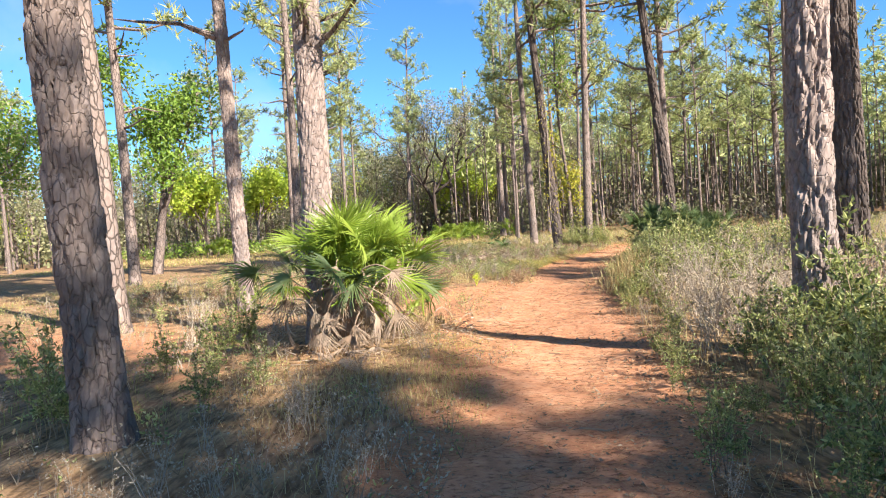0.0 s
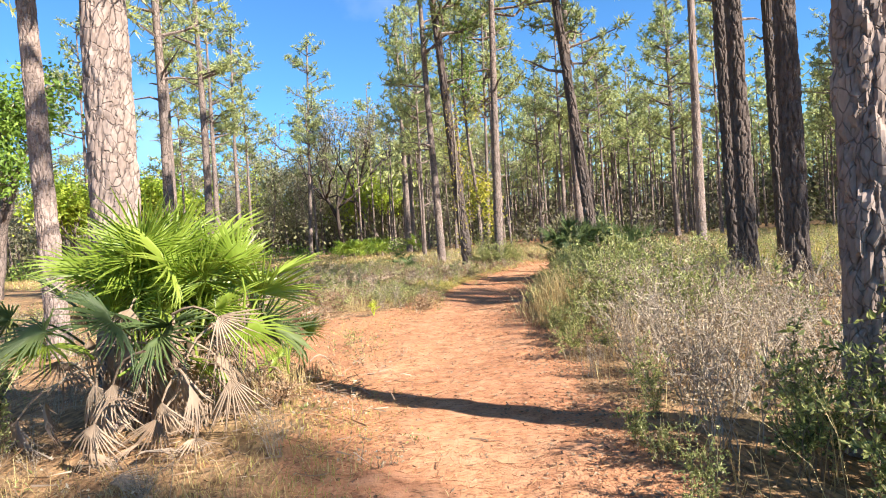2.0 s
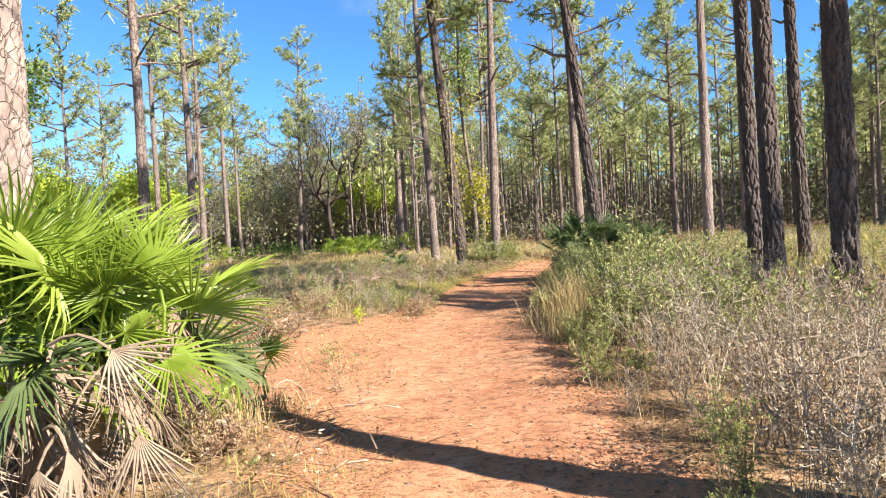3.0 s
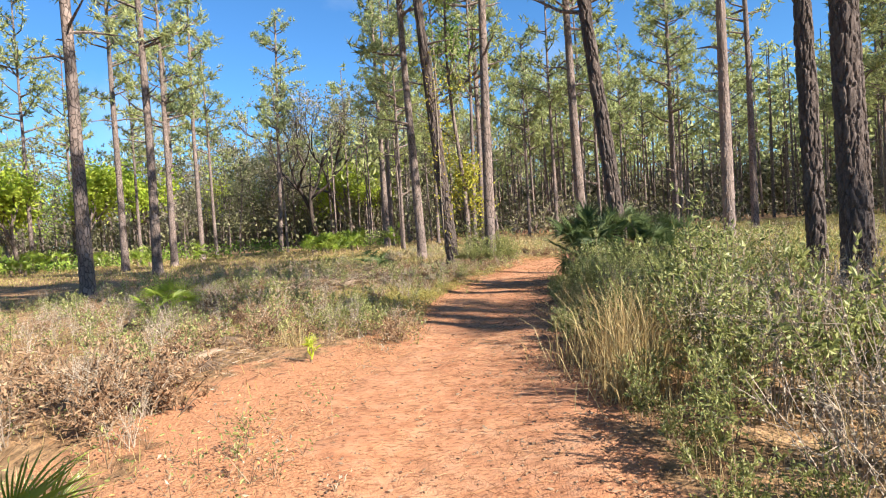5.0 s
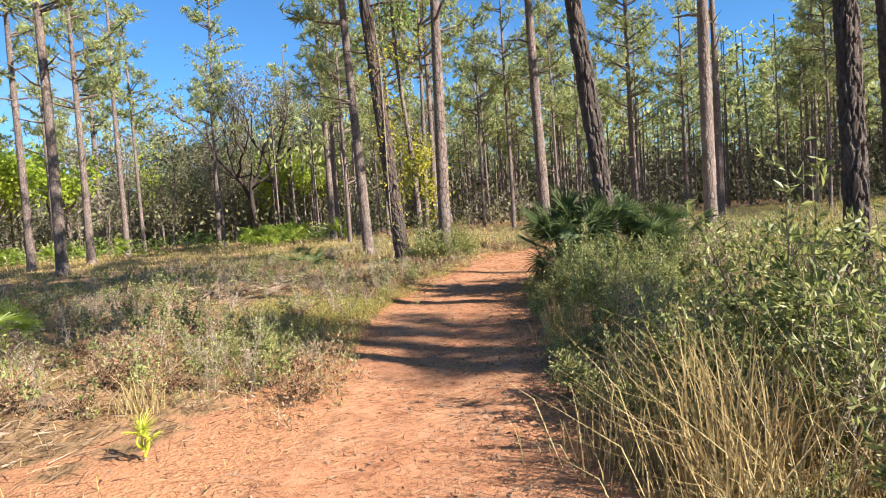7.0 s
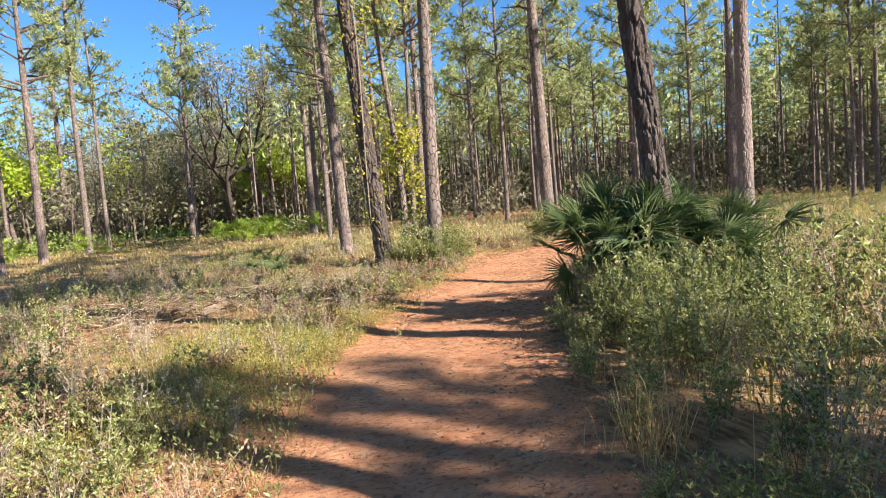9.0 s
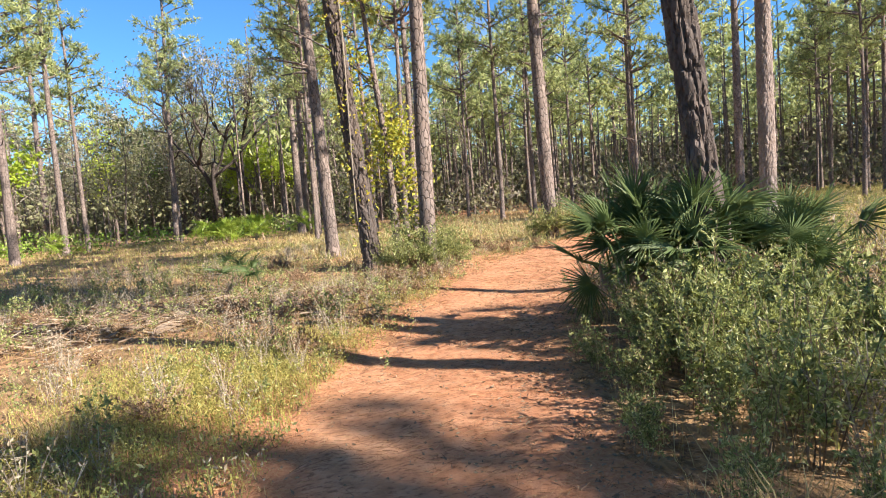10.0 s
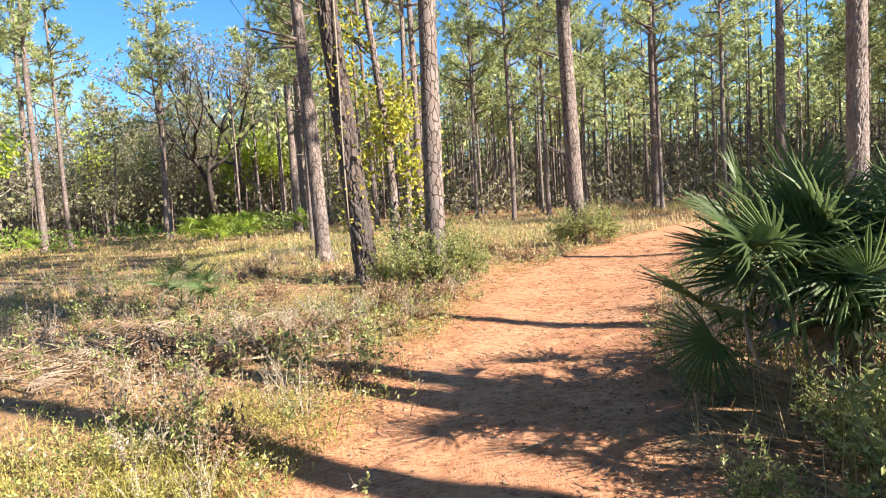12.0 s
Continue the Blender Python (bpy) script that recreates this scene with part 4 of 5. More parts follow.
LEAFY = [shrub_geo(800 + i, 0.90 + 0.09 * i, 10, 1000, 0.058, 0.023, 0.38, 0.6) for i in range(3)]
BUSHY = [shrub_geo(840 + i, 0.95 + 0.1 * i, 18, 2300, 0.062, 0.021, 0.46, 0.9) for i in range(2)]
FERNY = [shrub_geo(850 + i, 0.42 + 0.05 * i, 20, 700, 0.06, 0.022, 0.55, 0.2) for i in range(2)]
LEAFY_LOW = [shrub_geo(810 + i, 0.85 + 0.08 * i, 4, 150, 0.095, 0.045, 0.45, 0.6, 2) for i in range(3)]
DRY = [shrub_geo(820 + i, 0.78 + 0.09 * i, 15, 420, 0.03, 0.016, 0.48, 0.7, 7) for i in range(3)]
DRY_LOW = [shrub_geo(830 + i, 0.80 + 0.08 * i, 7, 110, 0.06, 0.03, 0.45, 0.9, 3) for i in range(3)]


def only(geo, mi):
    """The batches of one material out of geo, as a Geo of its own."""
    out, start = Geo(), 0
    for v, (f, k) in zip(geo.v, geo.f):
        if k == mi:
            out.add(v, f - start)
        start += len(v)
    return out


LEAFY_ME = [(only(g, 0).mesh("stem", [STEM]), only(g, 1).mesh("foliage", [SHRUBLEAF])) for g in LEAFY]
BUSHY_ME = [(only(g, 0).mesh("stem", [STEM]), only(g, 1).mesh("foliage", [SHRUBLEAF])) for g in BUSHY]
FERNY_ME = [(only(g, 0).mesh("stem", [STEM]), only(g, 1).mesh("foliage", [DEADFERN])) for g in FERNY]
DRY_ME = [(only(g, 0).mesh("stem", [TWIGGREY]), only(g, 1).mesh("foliage", [SHRUBDRY])) for g in DRY]


def shrub(meshes, name, m, label, group):
    ob = new(name)
    ob.matrix_basis = m
    part("stem", meshes[0], ob)
    part("foliage", meshes[1], ob)
    return tagged(ob, label, "shrub", group)

r_sh = np.random.default_rng(91)
thick_leafy, thick_dry = Geo(), Geo()
placed_shrubs = 0
for y in np.arange(-3, 44, 0.42):
    for off in np.concatenate([np.arange(0.15, 4, 0.44), np.arange(4.2, 16, 0.62)]):
        if r_sh.random() < (0.0 if off < 4 else 0.35 if off < 8 else 0.6):
            continue
        yy = y + r_sh.uniform(-0.22, 0.22)
        edge = 0.35 * math.sin(yy * 1.7) + 0.25 * math.sin(yy * 4.1 + 1)
        x = float(trail_right(min(yy, 24))) + 0.18 + 0.25 * edge + off + r_sh.uniform(-0.22, 0.22)
        if yy > 21 and x < float(trail_right(yy)) + 0.5:
            continue
        if any((x - p[0]) ** 2 + (yy - p[1]) ** 2 < 0.12 for p in NEAR_PINES) or (x - 6.2) ** 2 + (yy - 19.25) ** 2 < 0.8:
            continue
        pale = math.sin(0.9 * x + 1.1) + math.sin(0.8 * yy + 0.5 * x) + r_sh.normal(0, 0.6)
        dry = pale > (-1.7 if 6.5 < yy < 12.5 else -0.2 if yy < 15 else 0.4) if off > (0.45 if 6.5 < yy < 10 else 0.75) else pale > 0.9
        tall = (0.62 + 0.38 * min(1, off / 0.9)) * r_sh.uniform(0.75, 1.15) * (0.85 if off > 5 else 1.0) * (0.75 if yy > 21 else 1.0)
        tall *= 0.96 + 0.16 * math.sin(2.3 * x + 1.3 * yy) * math.sin(1.9 * yy - 0.8 * x) + (0.18 if r_sh.random() < 0.08 else 0.0)
        if yy < 7.2:
            tall *= 0.86
        if 13.2 < yy < 17.0 and off > 0.4:
            tall *= 0.70
        if dry and yy < 13:
            tall *= 0.88
        if off < 0.5:
            tall *= 0.75
        if 16.8 < yy < 20.5 and off < 2.6:
            tall *= 0.85 if off < 1.2 else 0.75
        az = r_sh.uniform(0, 6.28)
        if off < (1.6 if yy < 9 else 1.25) and 0.8 < yy < 21.5 and placed_shrubs < 290:
            placed_shrubs += 1
            me = (DRY_ME if dry else LEAFY_ME)[placed_shrubs % 3]
            m = Matrix.LocRotScale((x, yy, float(land(x, yy))), Euler((0, 0, az)), (tall, tall, tall))
            shrub(me, "dry_shrub" if dry else "leafy_shrub", m, "greyish twiggy dry shrub beside the path" if dry else "upright green shrub with small leaves beside the path", "shrubs along the path")
        else:
            full = off < 2.2 and -1 < yy < 23
            (thick_dry if dry else thick_leafy).placed(((DRY if full else DRY_LOW) if dry else (LEAFY if full else LEAFY_LOW))[int(az * 10) % 3], [turned(x, yy, tall, az)])
tagged(new("shrub_thicket", thick_leafy.mesh("shrub_thicket", [STEM, SHRUBLEAF])), "dense knee-high thicket of small-leaved green shrubs", "thicket", kind="stuff")
tagged(new("dry_thicket", thick_dry.mesh("dry_thicket", [TWIGGREY, SHRUBDRY])), "pale grey patches of dry twiggy shrubs", "thicket", kind="stuff")

# single shrubs on the open side
for x, y, s, dry in ((-3.25, 5.7, 0.9, False), (-3.0, 5.35, 0.7, False), (-2.9, 6.9, 0.55, False), (-2.3, 6.7, 0.5, False), (-3.6, 6.2, 0.8, False), (-2.2, 10.2, 0.6, True), (-3.4, 8.8, 0.7, True), (-2.35, 8.0, 0.85, False), (-2.6, 7.6, 0.7, False), (-1.7, 6.2, 0.5, False), (-2.0, 5.6, 0.5, False), (-0.9, 6.6, 0.4, True), (-1.2, 5.4, 0.4, True), (-0.3, 7.3, 0.35, True),
                     (5.9, 27.5, 1.4, False), (6.3, 27.4, 1.3, False), (5.5, 27.6, 1.2, False), (6.8, 27.3, 1.0, False), (11.2, 31.4, 1.3, False), (11.9, 31.3, 1.1, False), (-0.9, 12.9, 0.55, True), (-1.2, 12.5, 0.6, True), (-1.5, 13.1, 0.6, True), (-0.7, 12.4, 0.5, True), (-0.6, 11.7, 0.4, True), (-1.6, 12.0, 0.5, True), (-1.0, 13.5, 0.5, False), (0.8, 15.6, 0.5, True), (1.3, 16.2, 0.55, False), (0.5, 16.8, 0.5, True), (1.7, 15.7, 0.4, True), (1.2, 17.0, 0.5, False),
                     (3.8, 23.6, 0.5, True), (4.2, 24.0, 0.5, True), (3.3, 23.3, 0.45, True), (2.8, 23.0, 0.5, True), (1.4, 15.5, 0.5, False), (0.9, 16.4, 0.5, False), (-1.6, 16.8, 0.6, True), (0.2, 18.4, 0.6, False), (-0.6, 19.5, 0.55, True)):
    m = Matrix.LocRotScale((x, y, float(land(x, y))), Euler((0, 0, x * 9)), (s, s, s))
    shrub((DRY_ME if dry else LEAFY_ME)[int(abs(x * 7)) % 3], "dry_shrub" if dry else "leafy_shrub", m, "small dry shrub on straw-covered ground" if dry else "low green shrub on straw-covered ground", "scattered low shrubs")


def placed_shrub(meshes, name, x, y, s, label, group):
    shrub(meshes[int(abs(x * 70)) % len(meshes)], name, Matrix.LocRotScale((x, y, float(land(x, y))), Euler((0, 0, x * 9)), (s, s, s)), label, group)


# full bushes in front of the palmetto, and round the feet of the farther pines
for x, y, s in ((5.25, 17.05, 0.5), (5.5, 17.4, 0.66), (5.75, 17.0, 0.66), (5.55, 17.85, 0.72), (6.1, 17.5, 0.78), (6.5, 17.0, 0.74), (5.85, 18.25, 0.82), (6.6, 17.9, 0.85), (7.0, 17.5, 0.85), (5.5, 16.5, 0.5), (6.1, 16.5, 0.66), (5.8, 18.6, 0.6), (7.2, 18.2, 0.9), (5.85, 18.85, 0.5), (5.95, 20.0, 0.4), (6.4, 18.5, 0.9)):
    placed_shrub(BUSHY_ME, "leafy_shrub", x, y, s, "bushy upright green shrub in front of a palmetto", "bushes below the leaning pine")
for x, y, s in ((5.3, 26.5, 0.8), (5.75, 26.3, 0.95), (6.2, 26.4, 0.95), (6.6, 26.7, 0.8), (5.0, 26.9, 0.7), (11.0, 31.0, 1.05), (11.5, 30.8, 1.1), (10.6, 31.2, 0.9), (12.0, 31.1, 1.0)):
    placed_shrub(BUSHY_ME, "leafy_shrub", x, y, s, "bushy green shrub round the foot of a pine", "bushes at the pines")
for x, y, s in ((-0.69, 13.09, 1.1), (-0.56, 12.56, 1.0), (-1.45, 12.92, 1.2), (-1.05, 12.7, 1.1), (1.62, 15.0, 0.7), (1.62, 15.73, 0.75), (-2.2, 13.6, 1.2), (-1.9, 12.3, 1.0), (-0.95, 12.05, 0.8), (-2.6, 12.9, 1.0), (-0.2, 16.2, 0.8), (0.5, 17.6, 0.8), (2.1, 23.1, 0.8), (3.2, 23.2, 0.8), (3.9, 23.3, 0.7), (-0.7, 8.9, 0.7), (-0.4, 8.6, 0.6)):
    placed_shrub(FERNY_ME, "withered_fern", x, y, s, "withered brown fern clump on sandy ground", "withered ferns")


r_fe = np.random.default_rng(58)
for k in range(95):
    y = r_fe.uniform(13.5, 31)
    x = float(trail_left(y)) - 0.5 - 8.5 * r_fe.random() ** 1.3
    if (x - 0.2) ** 2 + (y - 13.6) ** 2 > 2.2:
        placed_shrub(FERNY_ME, "withered_fern", x, y, r_fe.uniform(0.4, 0.85), "withered brown fern clump on sandy ground", "withered ferns")


# ---- grass, herbs and straw ----
def open_side(n, r_gen, y0=-3, y1=46, reach=16):
    """Places on the open side of the path, denser close to it."""
    y = r_gen.uniform(y0, y1, n)
    off = reach * r_gen.random(n) ** 1.5
    x = trail_left(np.minimum(y, 34)) - 0.02 - off + r_gen.normal(0, 0.12, n) + np.maximum(r_gen.normal(0, 0.3, n), 0) * (r_gen.random(n) < 0.3)
    return x, y


def patchy(x, y, a, b):
    return np.sin(a * x + 1.3 * np.sin(b * y)) * np.sin(a * y + 1.7 * np.sin(b * x) + b)


def on_land(x, y):
    return np.stack([x, y, land(x, y) - 0.01], 1)


r_gr = np.random.default_rng(55)
x, y = open_side(250000, r_gr)
p = patchy(x, y, 0.8, 0.6) + 0.6 * patchy(x, y, 2.6, 1.9)
bare = np.exp(-(((x - 0.2) / 1.3) ** 2 + ((y - 13.6) / 1.6) ** 2)) + np.exp(-(((x + 6) / 3.5) ** 2 + ((y - 9.5) / 2.2) ** 2))
keep = r_gr.random(len(x)) < np.clip(0.16 + 0.75 * p - 1.1 * bare, 0.03, 1)
x, y, p = x[keep], y[keep], p[keep]
g = Geo()
n = len(x)
dist = np.maximum(trail_left(np.minimum(y, 27)) - x, 0)
blades(g, on_land(x, y), r_gr.uniform(0.03, 0.15, n) * (1 + 0.6 * np.clip(p, 0, 1)) * (0.55 + 0.45 * np.clip(dist / 1.2, 0, 1)), 0.0045 + 0.0011 * np.maximum(y - 24, 0), r_gr.uniform(0.4, 1.2, n), 0, r_gr)
tagged(new("dry_grass", g.mesh("dry_grass", [STRAW])), "dry straw-coloured grass beside the path", "grass", kind="stuff")

x, y = open_side(190000, r_gr)
p = patchy(x + 3, y + 1, 0.7, 0.5) + 0.5 * patchy(x, y + 2, 2.2, 1.7)
bare = np.exp(-(((x - 0.2) / 1.3) ** 2 + ((y - 13.6) / 1.6) ** 2)) + np.exp(-(((x + 6) / 3.5) ** 2 + ((y - 9.5) / 2.2) ** 2))
yellow = np.exp(-(((x - 1.9) / 1.3) ** 2 + ((y - 20.2) / 1.4) ** 2)) + np.exp(-(((x - 4.2) / 1.6) ** 2 + ((y - 25.0) / 1.3) ** 2))
keep = r_gr.random(len(x)) < np.clip(0.12 + 0.7 * p + 0.8 * yellow - 1.0 * bare, 0.02, 1)
x, y, p = x[keep], y[keep], p[keep]
g = Geo()
n = len(x)
dist = np.maximum(trail_left(np.minimum(y, 27)) - x, 0)
blades(g, on_land(x, y), r_gr.uniform(0.03, 0.15, n) * (0.5 + 0.5 * np.clip(dist / 1.2, 0, 1)), 0.005 + 0.0011 * np.maximum(y - 24, 0), r_gr.uniform(0.2, 1.0, n), 0, r_gr)
n = 13000
pick = r_gr.integers(0, 4, n)
cx, cy = np.array([1.9, 2.3, 4.3, 1.2])[pick], np.array([20.3, 19.4, 25.2, 17.6])[pick]
x, y = cx + r_gr.normal(0, 0.75, n), cy + r_gr.normal(0, 0.75, n)
ok = x < trail_left(y) - 0.05
x, y = x[ok], y[ok]
n = len(x)
blades(g, on_land(x, y), r_gr.uniform(0.04, 0.17, n), 0.006, r_gr.uniform(0.2, 1.0, n), 0, r_gr)
leaves(g, on_land(x, y) + np.stack([0 * x, 0 * x, r_gr.uniform(0.02, 0.16, n)], 1), random_ways(n, 0.5, r_gr), 0.025, 0.012, 0, r_gr)
tagged(new("green_grass", g.mesh("green_grass", [GREENGRASS])), "patches of yellowish green grass", "grass", kind="stuff")

# herbs and small seedlings on the open side
x, y = open_side(4200, r_gr, -2, 44, 15)
p = patchy(x, y, 1.1, 0.8)
keep = (p > -0.3) & ((((x - 0.2) / 1.3) ** 2 + ((y - 13.6) / 1.6) ** 2) > 0.8)
x, y = x[keep], y[keep]
g = Geo()
for k, (a, b) in enumerate(zip(x, y)):
    m = 16
    h = r_gr.uniform(0.10, 0.34)
    zz = r_gr.uniform(0.15, 1, m)
    way = random_ways(m, 0.4)
    stem = np.array([a, b, float(land(a, b))])
    pos = stem + np.stack([r_gr.normal(0, 0.05, m), r_gr.normal(0, 0.05, m), zz * h], 1)
    leaves(g, pos, way, r_gr.uniform(0.015, 0.04, m) * (1 + 0.02 * max(b, 0)), 0.014 * (1 + 0.02 * max(b, 0)), 1 if k % 4 == 0 or (b < 10 and k % 4 < 3) else 0, r_gr)
    needles(g, np.repeat(stem[None], 4, 0), random_ways(4, 2.2), h * 1.1, 0.006, 2, r_gr)
n = 22000
y = 30 + 30 * r_gr.random(n)
x = 4 + 30 * r_gr.random(n)
away = (x < trail_left(y) - 0.3) | (x > trail_right(y) + 0.3) | (y > 36)
x, y = x[away], y[away]
n = len(x)
blades(g, on_land(x, y), r_gr.uniform(0.08, 0.34, n), 0.028, r_gr.uniform(0.3, 1.1, n), 4, r_gr)
n = 26000
y = 36 + 28 * r_gr.random(n)
x = -28 + 36 * r_gr.random(n)
straw_part = r_gr.random(n) < 0.5
for sel, mi in ((straw_part, 4), (~straw_part, 3)):
    blades(g, on_land(x[sel], y[sel]), r_gr.uniform(0.05, 0.22, sel.sum()), 0.024, r_gr.uniform(0.4, 1.2, sel.sum()), mi, r_gr)
tagged(new("low_herbs", g.mesh("low_herbs", [SHRUBLEAF, SHRUBDRY, STEM, GREENGRASS, STRAW])), "low herbs and seedlings, green and withered", "herbs", kind="stuff")

heath_green, heath_dry = Geo(), Geo()
x, y = open_side(2300, r_gr, 1, 44, 13)
for a, b in zip(x, y):
    if a > float(trail_left(min(b, 27))) - 0.35 or ((a - 0.2) / 1.5) ** 2 + ((b - 13.4) / 1.8) ** 2 < 1 or math.sin(0.9 * a + 2 * math.sin(0.5 * b)) < -0.45:
        continue
    k = r_gr.uniform(0.2, 0.46) * (1.25 if b > 14 else 1.0)
    if r_gr.random() < (0.85 if b < 10 else 0.6):
        heath_dry.placed(DRY_LOW[int(k * 100) % 3], [turned(a, b, k, a * 7)])
    else:
        heath_green.placed(LEAFY_LOW[int(k * 100) % 3], [turned(a, b, k, a * 7)])
for k in range(420):
    a, b = r_gr.normal(-2.2, 2.4), r_gr.uniform(16.5, 34)
    if a < float(trail_left(b)) - 0.8:
        (heath_green if k % 5 < 3 else heath_dry).placed((LEAFY_LOW if k % 5 < 3 else DRY_LOW)[k % 3], [turned(a, b, r_gr.uniform(0.35, 0.6), a * 7)])
tagged(new("low_heath", heath_green.mesh("low_heath", [STEM, SHRUBLEAF])), "ankle-high green undershrubs on sandy ground", "undergrowth", kind="stuff")
tagged(new("withered_heath", heath_dry.mesh("withered_heath", [TWIGGREY, SHRUBDRY])), "ankle-high withered undershrubs on sandy ground", "undergrowth", kind="stuff")

# tall dry stems in the thicket
n = 17000
y = r_gr.uniform(-2, 46, n)
x = trail_right(y) + 0.25 + 18 * r_gr.random(n) ** 1.6
g = Geo()
blades(g, on_land(x, y), r_gr.uniform(0.25, 0.85, n) * np.where(x - trail_right(y) < 0.6, 0.5, 1.0) * np.where(y > 24, 0.5, 1.0), 0.004 + 0.0006 * np.maximum(y - 18, 0), r_gr.uniform(0.1, 0.9, n), 0, r_gr)
n = 40000
y = 14 + 36 * r_gr.random(n)
x = trail_right(y) + 1.2 + 26 * r_gr.random(n)
blades(g, on_land(x, y), r_gr.uniform(0.12, 0.5, n) * np.where(y > 26, 0.7, 1.0), 0.02, r_gr.uniform(0.3, 1.0, n), 1, r_gr)
tagged(new("tall_grass", g.mesh("tall_grass", [STRAW, GREENGRASS])), "tall dry grass stems among shrubs", "grass", kind="stuff")


def grass_clump(x, y, n, h, label, wide=0.14):
    """A tuft of stalks leaning all ways from one foot, and the short blades about it."""
    g_r = np.random.default_rng(int(abs(x * 100)))
    root = new("grass_clump")
    root.location = (x, y, float(land(x, y)))
    g, low = Geo(), Geo()
    pos = np.stack([g_r.normal(0, wide, n), g_r.normal(0, wide, n), np.full(n, -0.02)], 1)
    blades(g, pos, h * g_r.uniform(0.55, 1.15, n), 0.007, g_r.uniform(0.15, 0.95, n), 0, g_r)
    k = n * 2
    blades(low, np.stack([g_r.normal(0, wide * 1.5, k), g_r.normal(0, wide * 1.5, k), np.full(k, -0.02)], 1), h * g_r.uniform(0.15, 0.5, k), 0.007, g_r.uniform(0.3, 1.1, k), 0, g_r)
    tagged(part("stalk", g.mesh("stalk", [STRAW]), root), kind="stuff")
    tagged(part("blade", low.mesh("blade", [STRAW]), root), "short dry blades round the foot", kind="stuff")
    return tagged(root, label, "grass", "tall grass clumps")


for x, y, n, h in ((3.10, 11.45, 110, 0.8), (3.34, 11.95, 150, 0.9), (3.55, 12.40, 120, 0.85), (3.25, 12.8, 50, 0.6), (3.85, 12.0, 70, 0.8)):
    grass_clump(x, y, n, h, "tall clump of pale dry grass beside the path")
for x, y, n, h in ((3.75, 13.5, 70, 0.6), (4.25, 15.6, 60, 0.55), (-0.40, 9.10, 110, 0.34), (-0.68, 8.85, 80, 0.3), (-0.18, 9.55, 60, 0.3), (0.25, 15.2, 60, 0.4), (-1.2, 16.4, 70, 0.45), (1.0, 18.6, 50, 0.35)):
    grass_clump(x, y, n, h, "small clump of pale dry grass beside the path", 0.09)

# yellowish herbs in low mats
g = Geo()
n = 42000
pick = r_gr.integers(0, 6, n)
x = np.array([2.35, 3.5, 4.4, 1.3, 2.9, 1.9])[pick] + r_gr.normal(0, 1, n) * np.array([0.55, 1.4, 0.6, 0.7, 0.6, 0.5])[pick]
y = np.array([20.0, 25.5, 23.5, 18.3, 21.0, 19.2])[pick] + r_gr.normal(0, 1, n) * np.array([0.55, 0.5, 0.4, 0.7, 0.4, 0.5])[pick]
ok = x < trail_left(y) - 0.02
x, y = x[ok], y[ok]
n = len(x)
tall = 0.05 + 0.13 * np.clip(patchy(x, y, 6.0, 4.0) + 0.5, 0, 1)
leaves(g, on_land(x, y) + np.stack([0 * x, 0 * x, r_gr.random(n) * tall], 1), random_ways(n, 0.6, r_gr), r_gr.uniform(0.012, 0.028, n), 0.011, 0, r_gr)
tagged(new("herb_mat", g.mesh("herb_mat", [YELLOWHERB])), "mats of yellowish green herbs beside the path", "herbs", kind="stuff")

# fallen needles over path and verge
n = 52000
y = -2 + 34 * r_gr.random(n) ** 1.15
u = r_gr.beta(0.75, 0.75, n)
L, R = trail_left(y), trail_right(y)
x = L - 0.5 + (R - L + 1.0) * u
z = land(x, y) + 0.004 + 0.026 * np.clip(1 - np.abs((x - (L + R) / 2) / ((R - L) / 2)) ** 4, 0, 1)
az = r_gr.uniform(0, 6.28, n)
way = unit(np.stack([np.cos(az), np.sin(az), r_gr.normal(0.03, 0.06, n)], 1))
g = Geo()
needles(g, np.stack([x, y, z], 1), way, r_gr.uniform(0.06, 0.17, n), 0.0035 + 0.0004 * np.maximum(y - 18, 0), 0, r_gr)
n = 30000
x, y = open_side(n, r_gr, -2, 34, 9)
az = r_gr.uniform(0, 6.28, n)
way = unit(np.stack([np.cos(az), np.sin(az), r_gr.normal(0.1, 0.15, n)], 1))
needles(g, np.stack([x, y, land(x, y) + 0.012], 1), way, r_gr.uniform(0.08, 0.2, n), 0.004 + 0.0006 * np.maximum(y - 18, 0), 0, r_gr)
n = 16000
y = -2 + 32 * r_gr.random(n)
L, R = trail_left(y), trail_right(y)
u = np.where(r_gr.random(n) < 0.6, 1.12 - r_gr.normal(0.06, 0.22, n), r_gr.uniform(-0.3, 1.2, n))
x = L + (R - L) * u
z = land(x, y) + 0.008 + 0.022 * np.clip(1 - np.abs(u * 2 - 1) ** 4, 0, 1)
az = r_gr.uniform(0, 6.28, n)
way = unit(np.stack([np.cos(az), np.sin(az), r_gr.normal(0.1, 0.2, n)], 1))
leaves(g, np.stack([x, y, z], 1), way, r_gr.uniform(0.015, 0.05, n), r_gr.uniform(0.008, 0.022, n), 1, r_gr)
tagged(new("fallen_needles", g.mesh("fallen_needles", [LITTER, STEM])), "fallen brown pine needles strewn over the ground", "litter", kind="stuff")


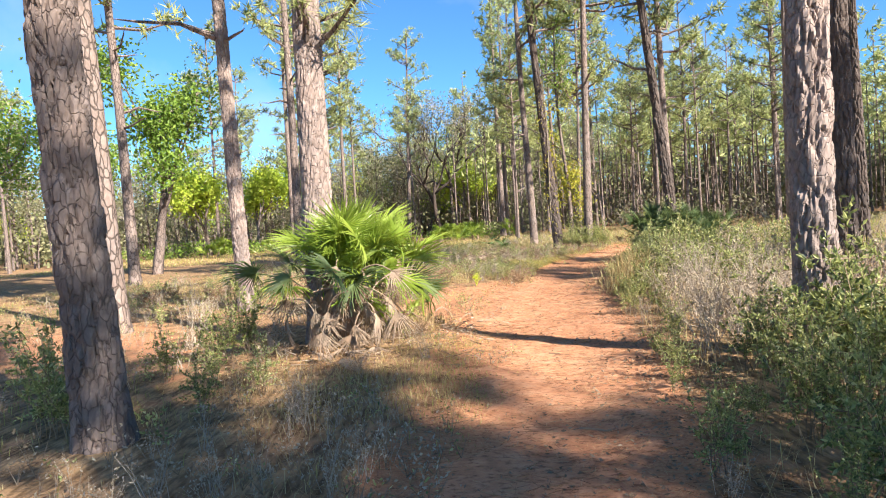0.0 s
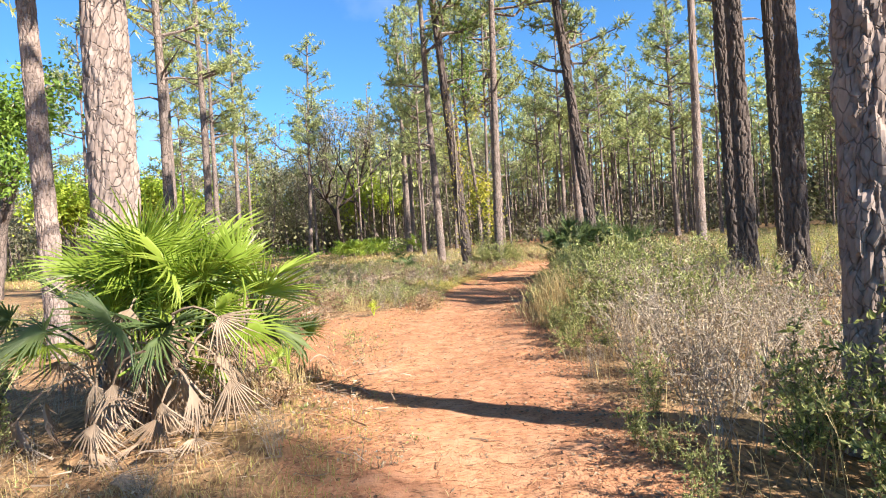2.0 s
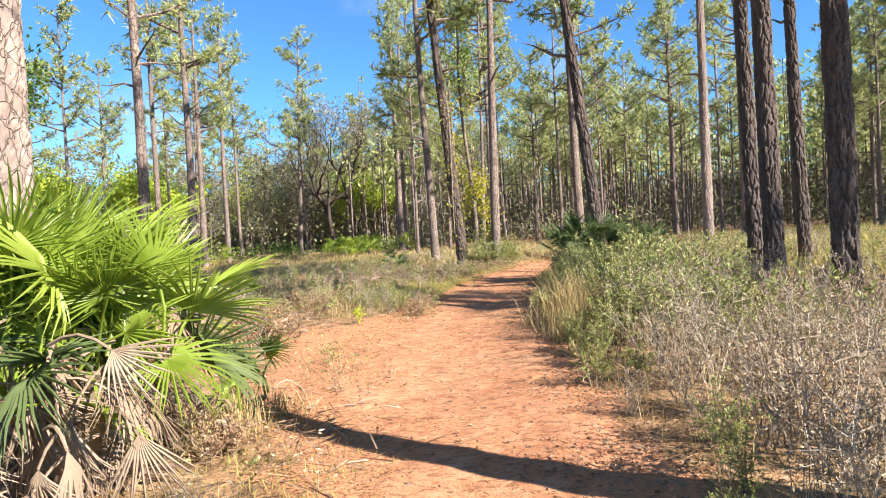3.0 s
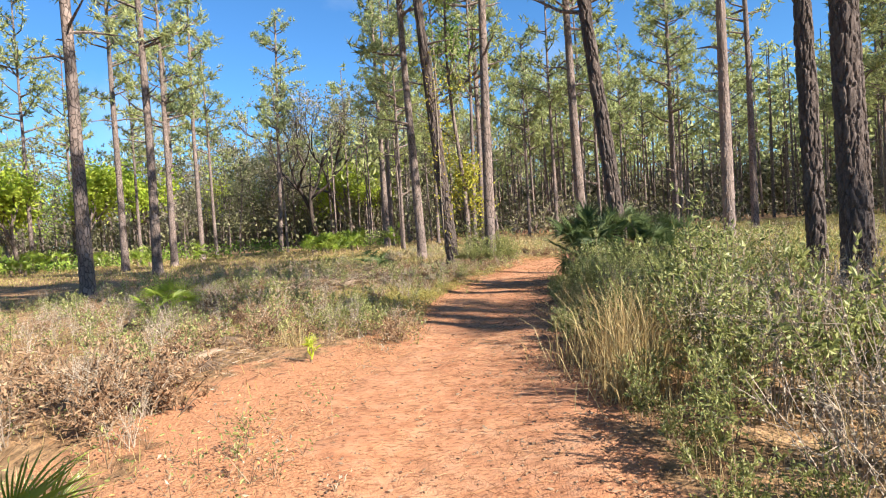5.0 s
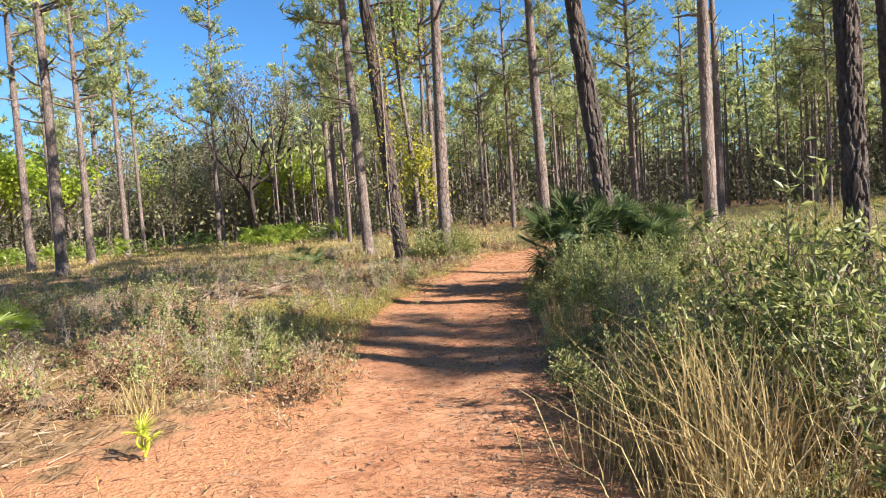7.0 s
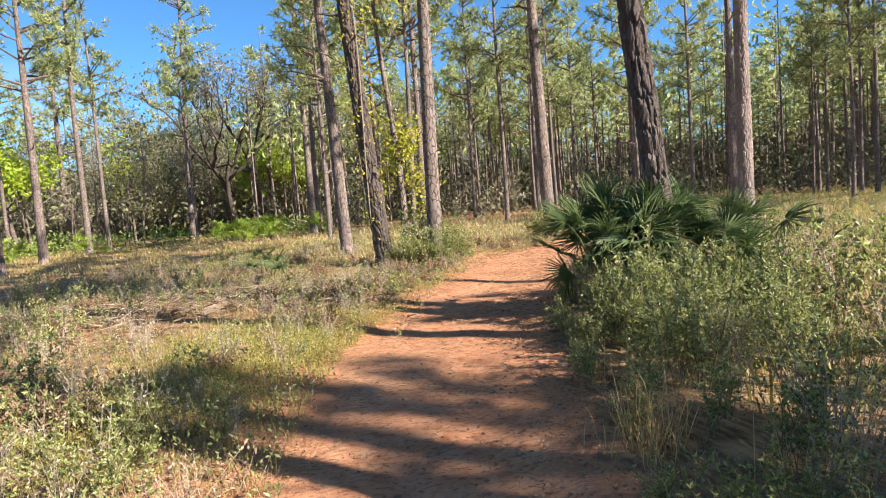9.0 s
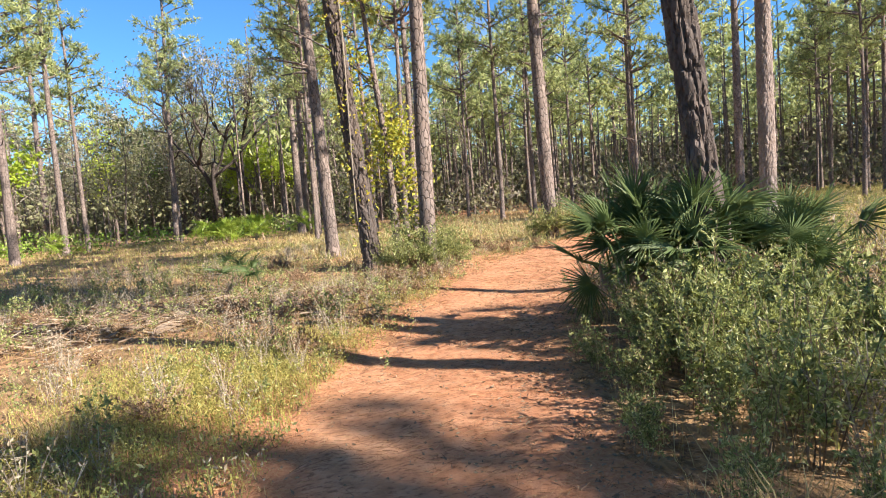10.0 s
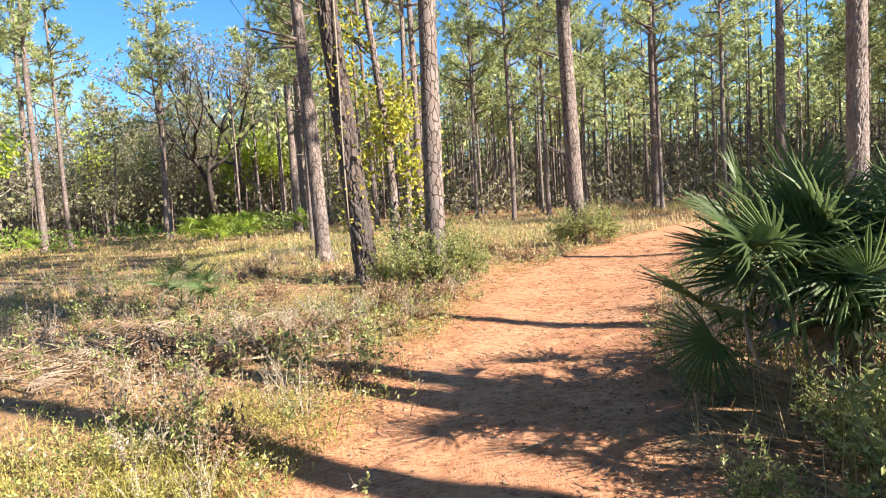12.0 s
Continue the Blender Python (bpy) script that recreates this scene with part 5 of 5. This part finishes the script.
# ---- sticks and dead fronds on the ground ----
def stick(x, y, az, length, r, seed):
    g_r = np.random.default_rng(seed)
    t = np.linspace(-0.5, 0.5, 7)
    pts = np.stack([t * length, g_r.normal(0, 0.012, 7) * length * 2, r + g_r.uniform(0, 0.012, 7)], 1)
    g = Geo()
    tube(g, pts, r * (1 - 0.5 * np.abs(t) ** 2), 6)
    ob = new("stick", g.mesh("stick", [STEM]))
    ob.matrix_basis = pose(x, y, float(land(x, y)) + 0.022, 0, 0, az)
    return tagged(ob, "short dark fallen stick on the clay path", "stick", "fallen sticks")


for i, (x, y, az, ln, r) in enumerate(((0.95, 4.96, -25, 0.22, 0.008), (0.35, 4.9, 70, 0.10, 0.006), (2.62, 14.3, -40, 0.18, 0.007), (2.75, 14.45, -35, 0.16, 0.007), (1.1, 7.3, -50, 0.14, 0.006), (4.6, 19.9, 10, 0.3, 0.006), (3.2, 16.3, 30, 0.2, 0.006))):
    stick(x, y, az, ln, r, 900 + i)


def dead_frond(x, y, az, size, seed):
    g_r = np.random.default_rng(seed)
    ob = new("dead_frond", DEADFANS[seed % 3])
    z = float(land(x, y)) + 0.10
    ob.matrix_basis = Matrix.Translation((x, y, z)) @ Euler((g_r.normal(0, 0.3), g_r.normal(0.05, 0.15), az)).to_matrix().to_4x4() @ Matrix.Scale(size, 4)
    return tagged(ob, "withered grey palmetto frond lying on the ground", "frond", "fallen palmetto fronds")


r_db = np.random.default_rng(67)
g = Geo()
n = 11000
pick = np.minimum(r_db.integers(0, 9, n), 8) % 6
cx, cy = np.array([0.4, -1.8, -0.6, -1.2, -3.2, 2.6])[pick], np.array([24.3, 14.7, 9.1, 7.5, 17.5, 23.6])[pick]
sx, sy = np.array([1.5, 1.2, 0.6, 0.8, 2.0, 0.8])[pick], np.array([0.9, 0.9, 0.5, 0.5, 1.6, 0.4])[pick]
x, y = cx + r_db.normal(0, 1, n) * sx, cy + r_db.normal(0, 1, n) * sy
az = r_db.uniform(0, 6.28, n)
way = unit(np.stack([np.cos(az), np.sin(az), r_db.normal(0.05, 0.22, n)], 1))
strip = np.where(y > 20, 1.0, 0.55)
for mi in (0, 1):
    q = (np.arange(n) % 2 == mi) | ((y > 20) & (mi == 0))
    q = q & ~((y < 10) & (np.arange(n) % 3 > 0))
    needles(g, np.stack([x, y, land(x, y) + r_db.uniform(0.01, 0.10, n)], 1)[q], way[q], (r_db.uniform(0.15, 0.5, n) * strip)[q], (r_db.uniform(0.008, 0.028, n) * strip)[q], mi, r_db)
tagged(new("frond_debris", g.mesh("frond_debris", [FRONDDEAD, DEADFERN])), "heaps of withered frond strips on the ground", "litter", kind="stuff")
r_df = np.random.default_rng(66)
for i in range(72):
    cx, cy, sx, sy = ((0.7, 24.2, 1.3, 0.8), (-1.9, 14.6, 1.2, 1.0), (-0.5, 9.0, 0.7, 0.5), (-0.5, 24.0, 2.0, 1.2), (-3.0, 18.0, 2.5, 2.0), (-0.9, 7.7, 0.5, 0.3))[i % 6]
    px, py = cx + r_df.normal(0, sx), cy + r_df.normal(0, sy)
    size = r_df.uniform(0.45, 0.8) * (0.7 if py < 12 else 1.0)
    az = r_df.uniform(0, 6.28)
    if px < float(trail_left(py)) - (0.9 if py < 20 else 0.5):
        dead_frond(px, py, az, size, 950 + i)
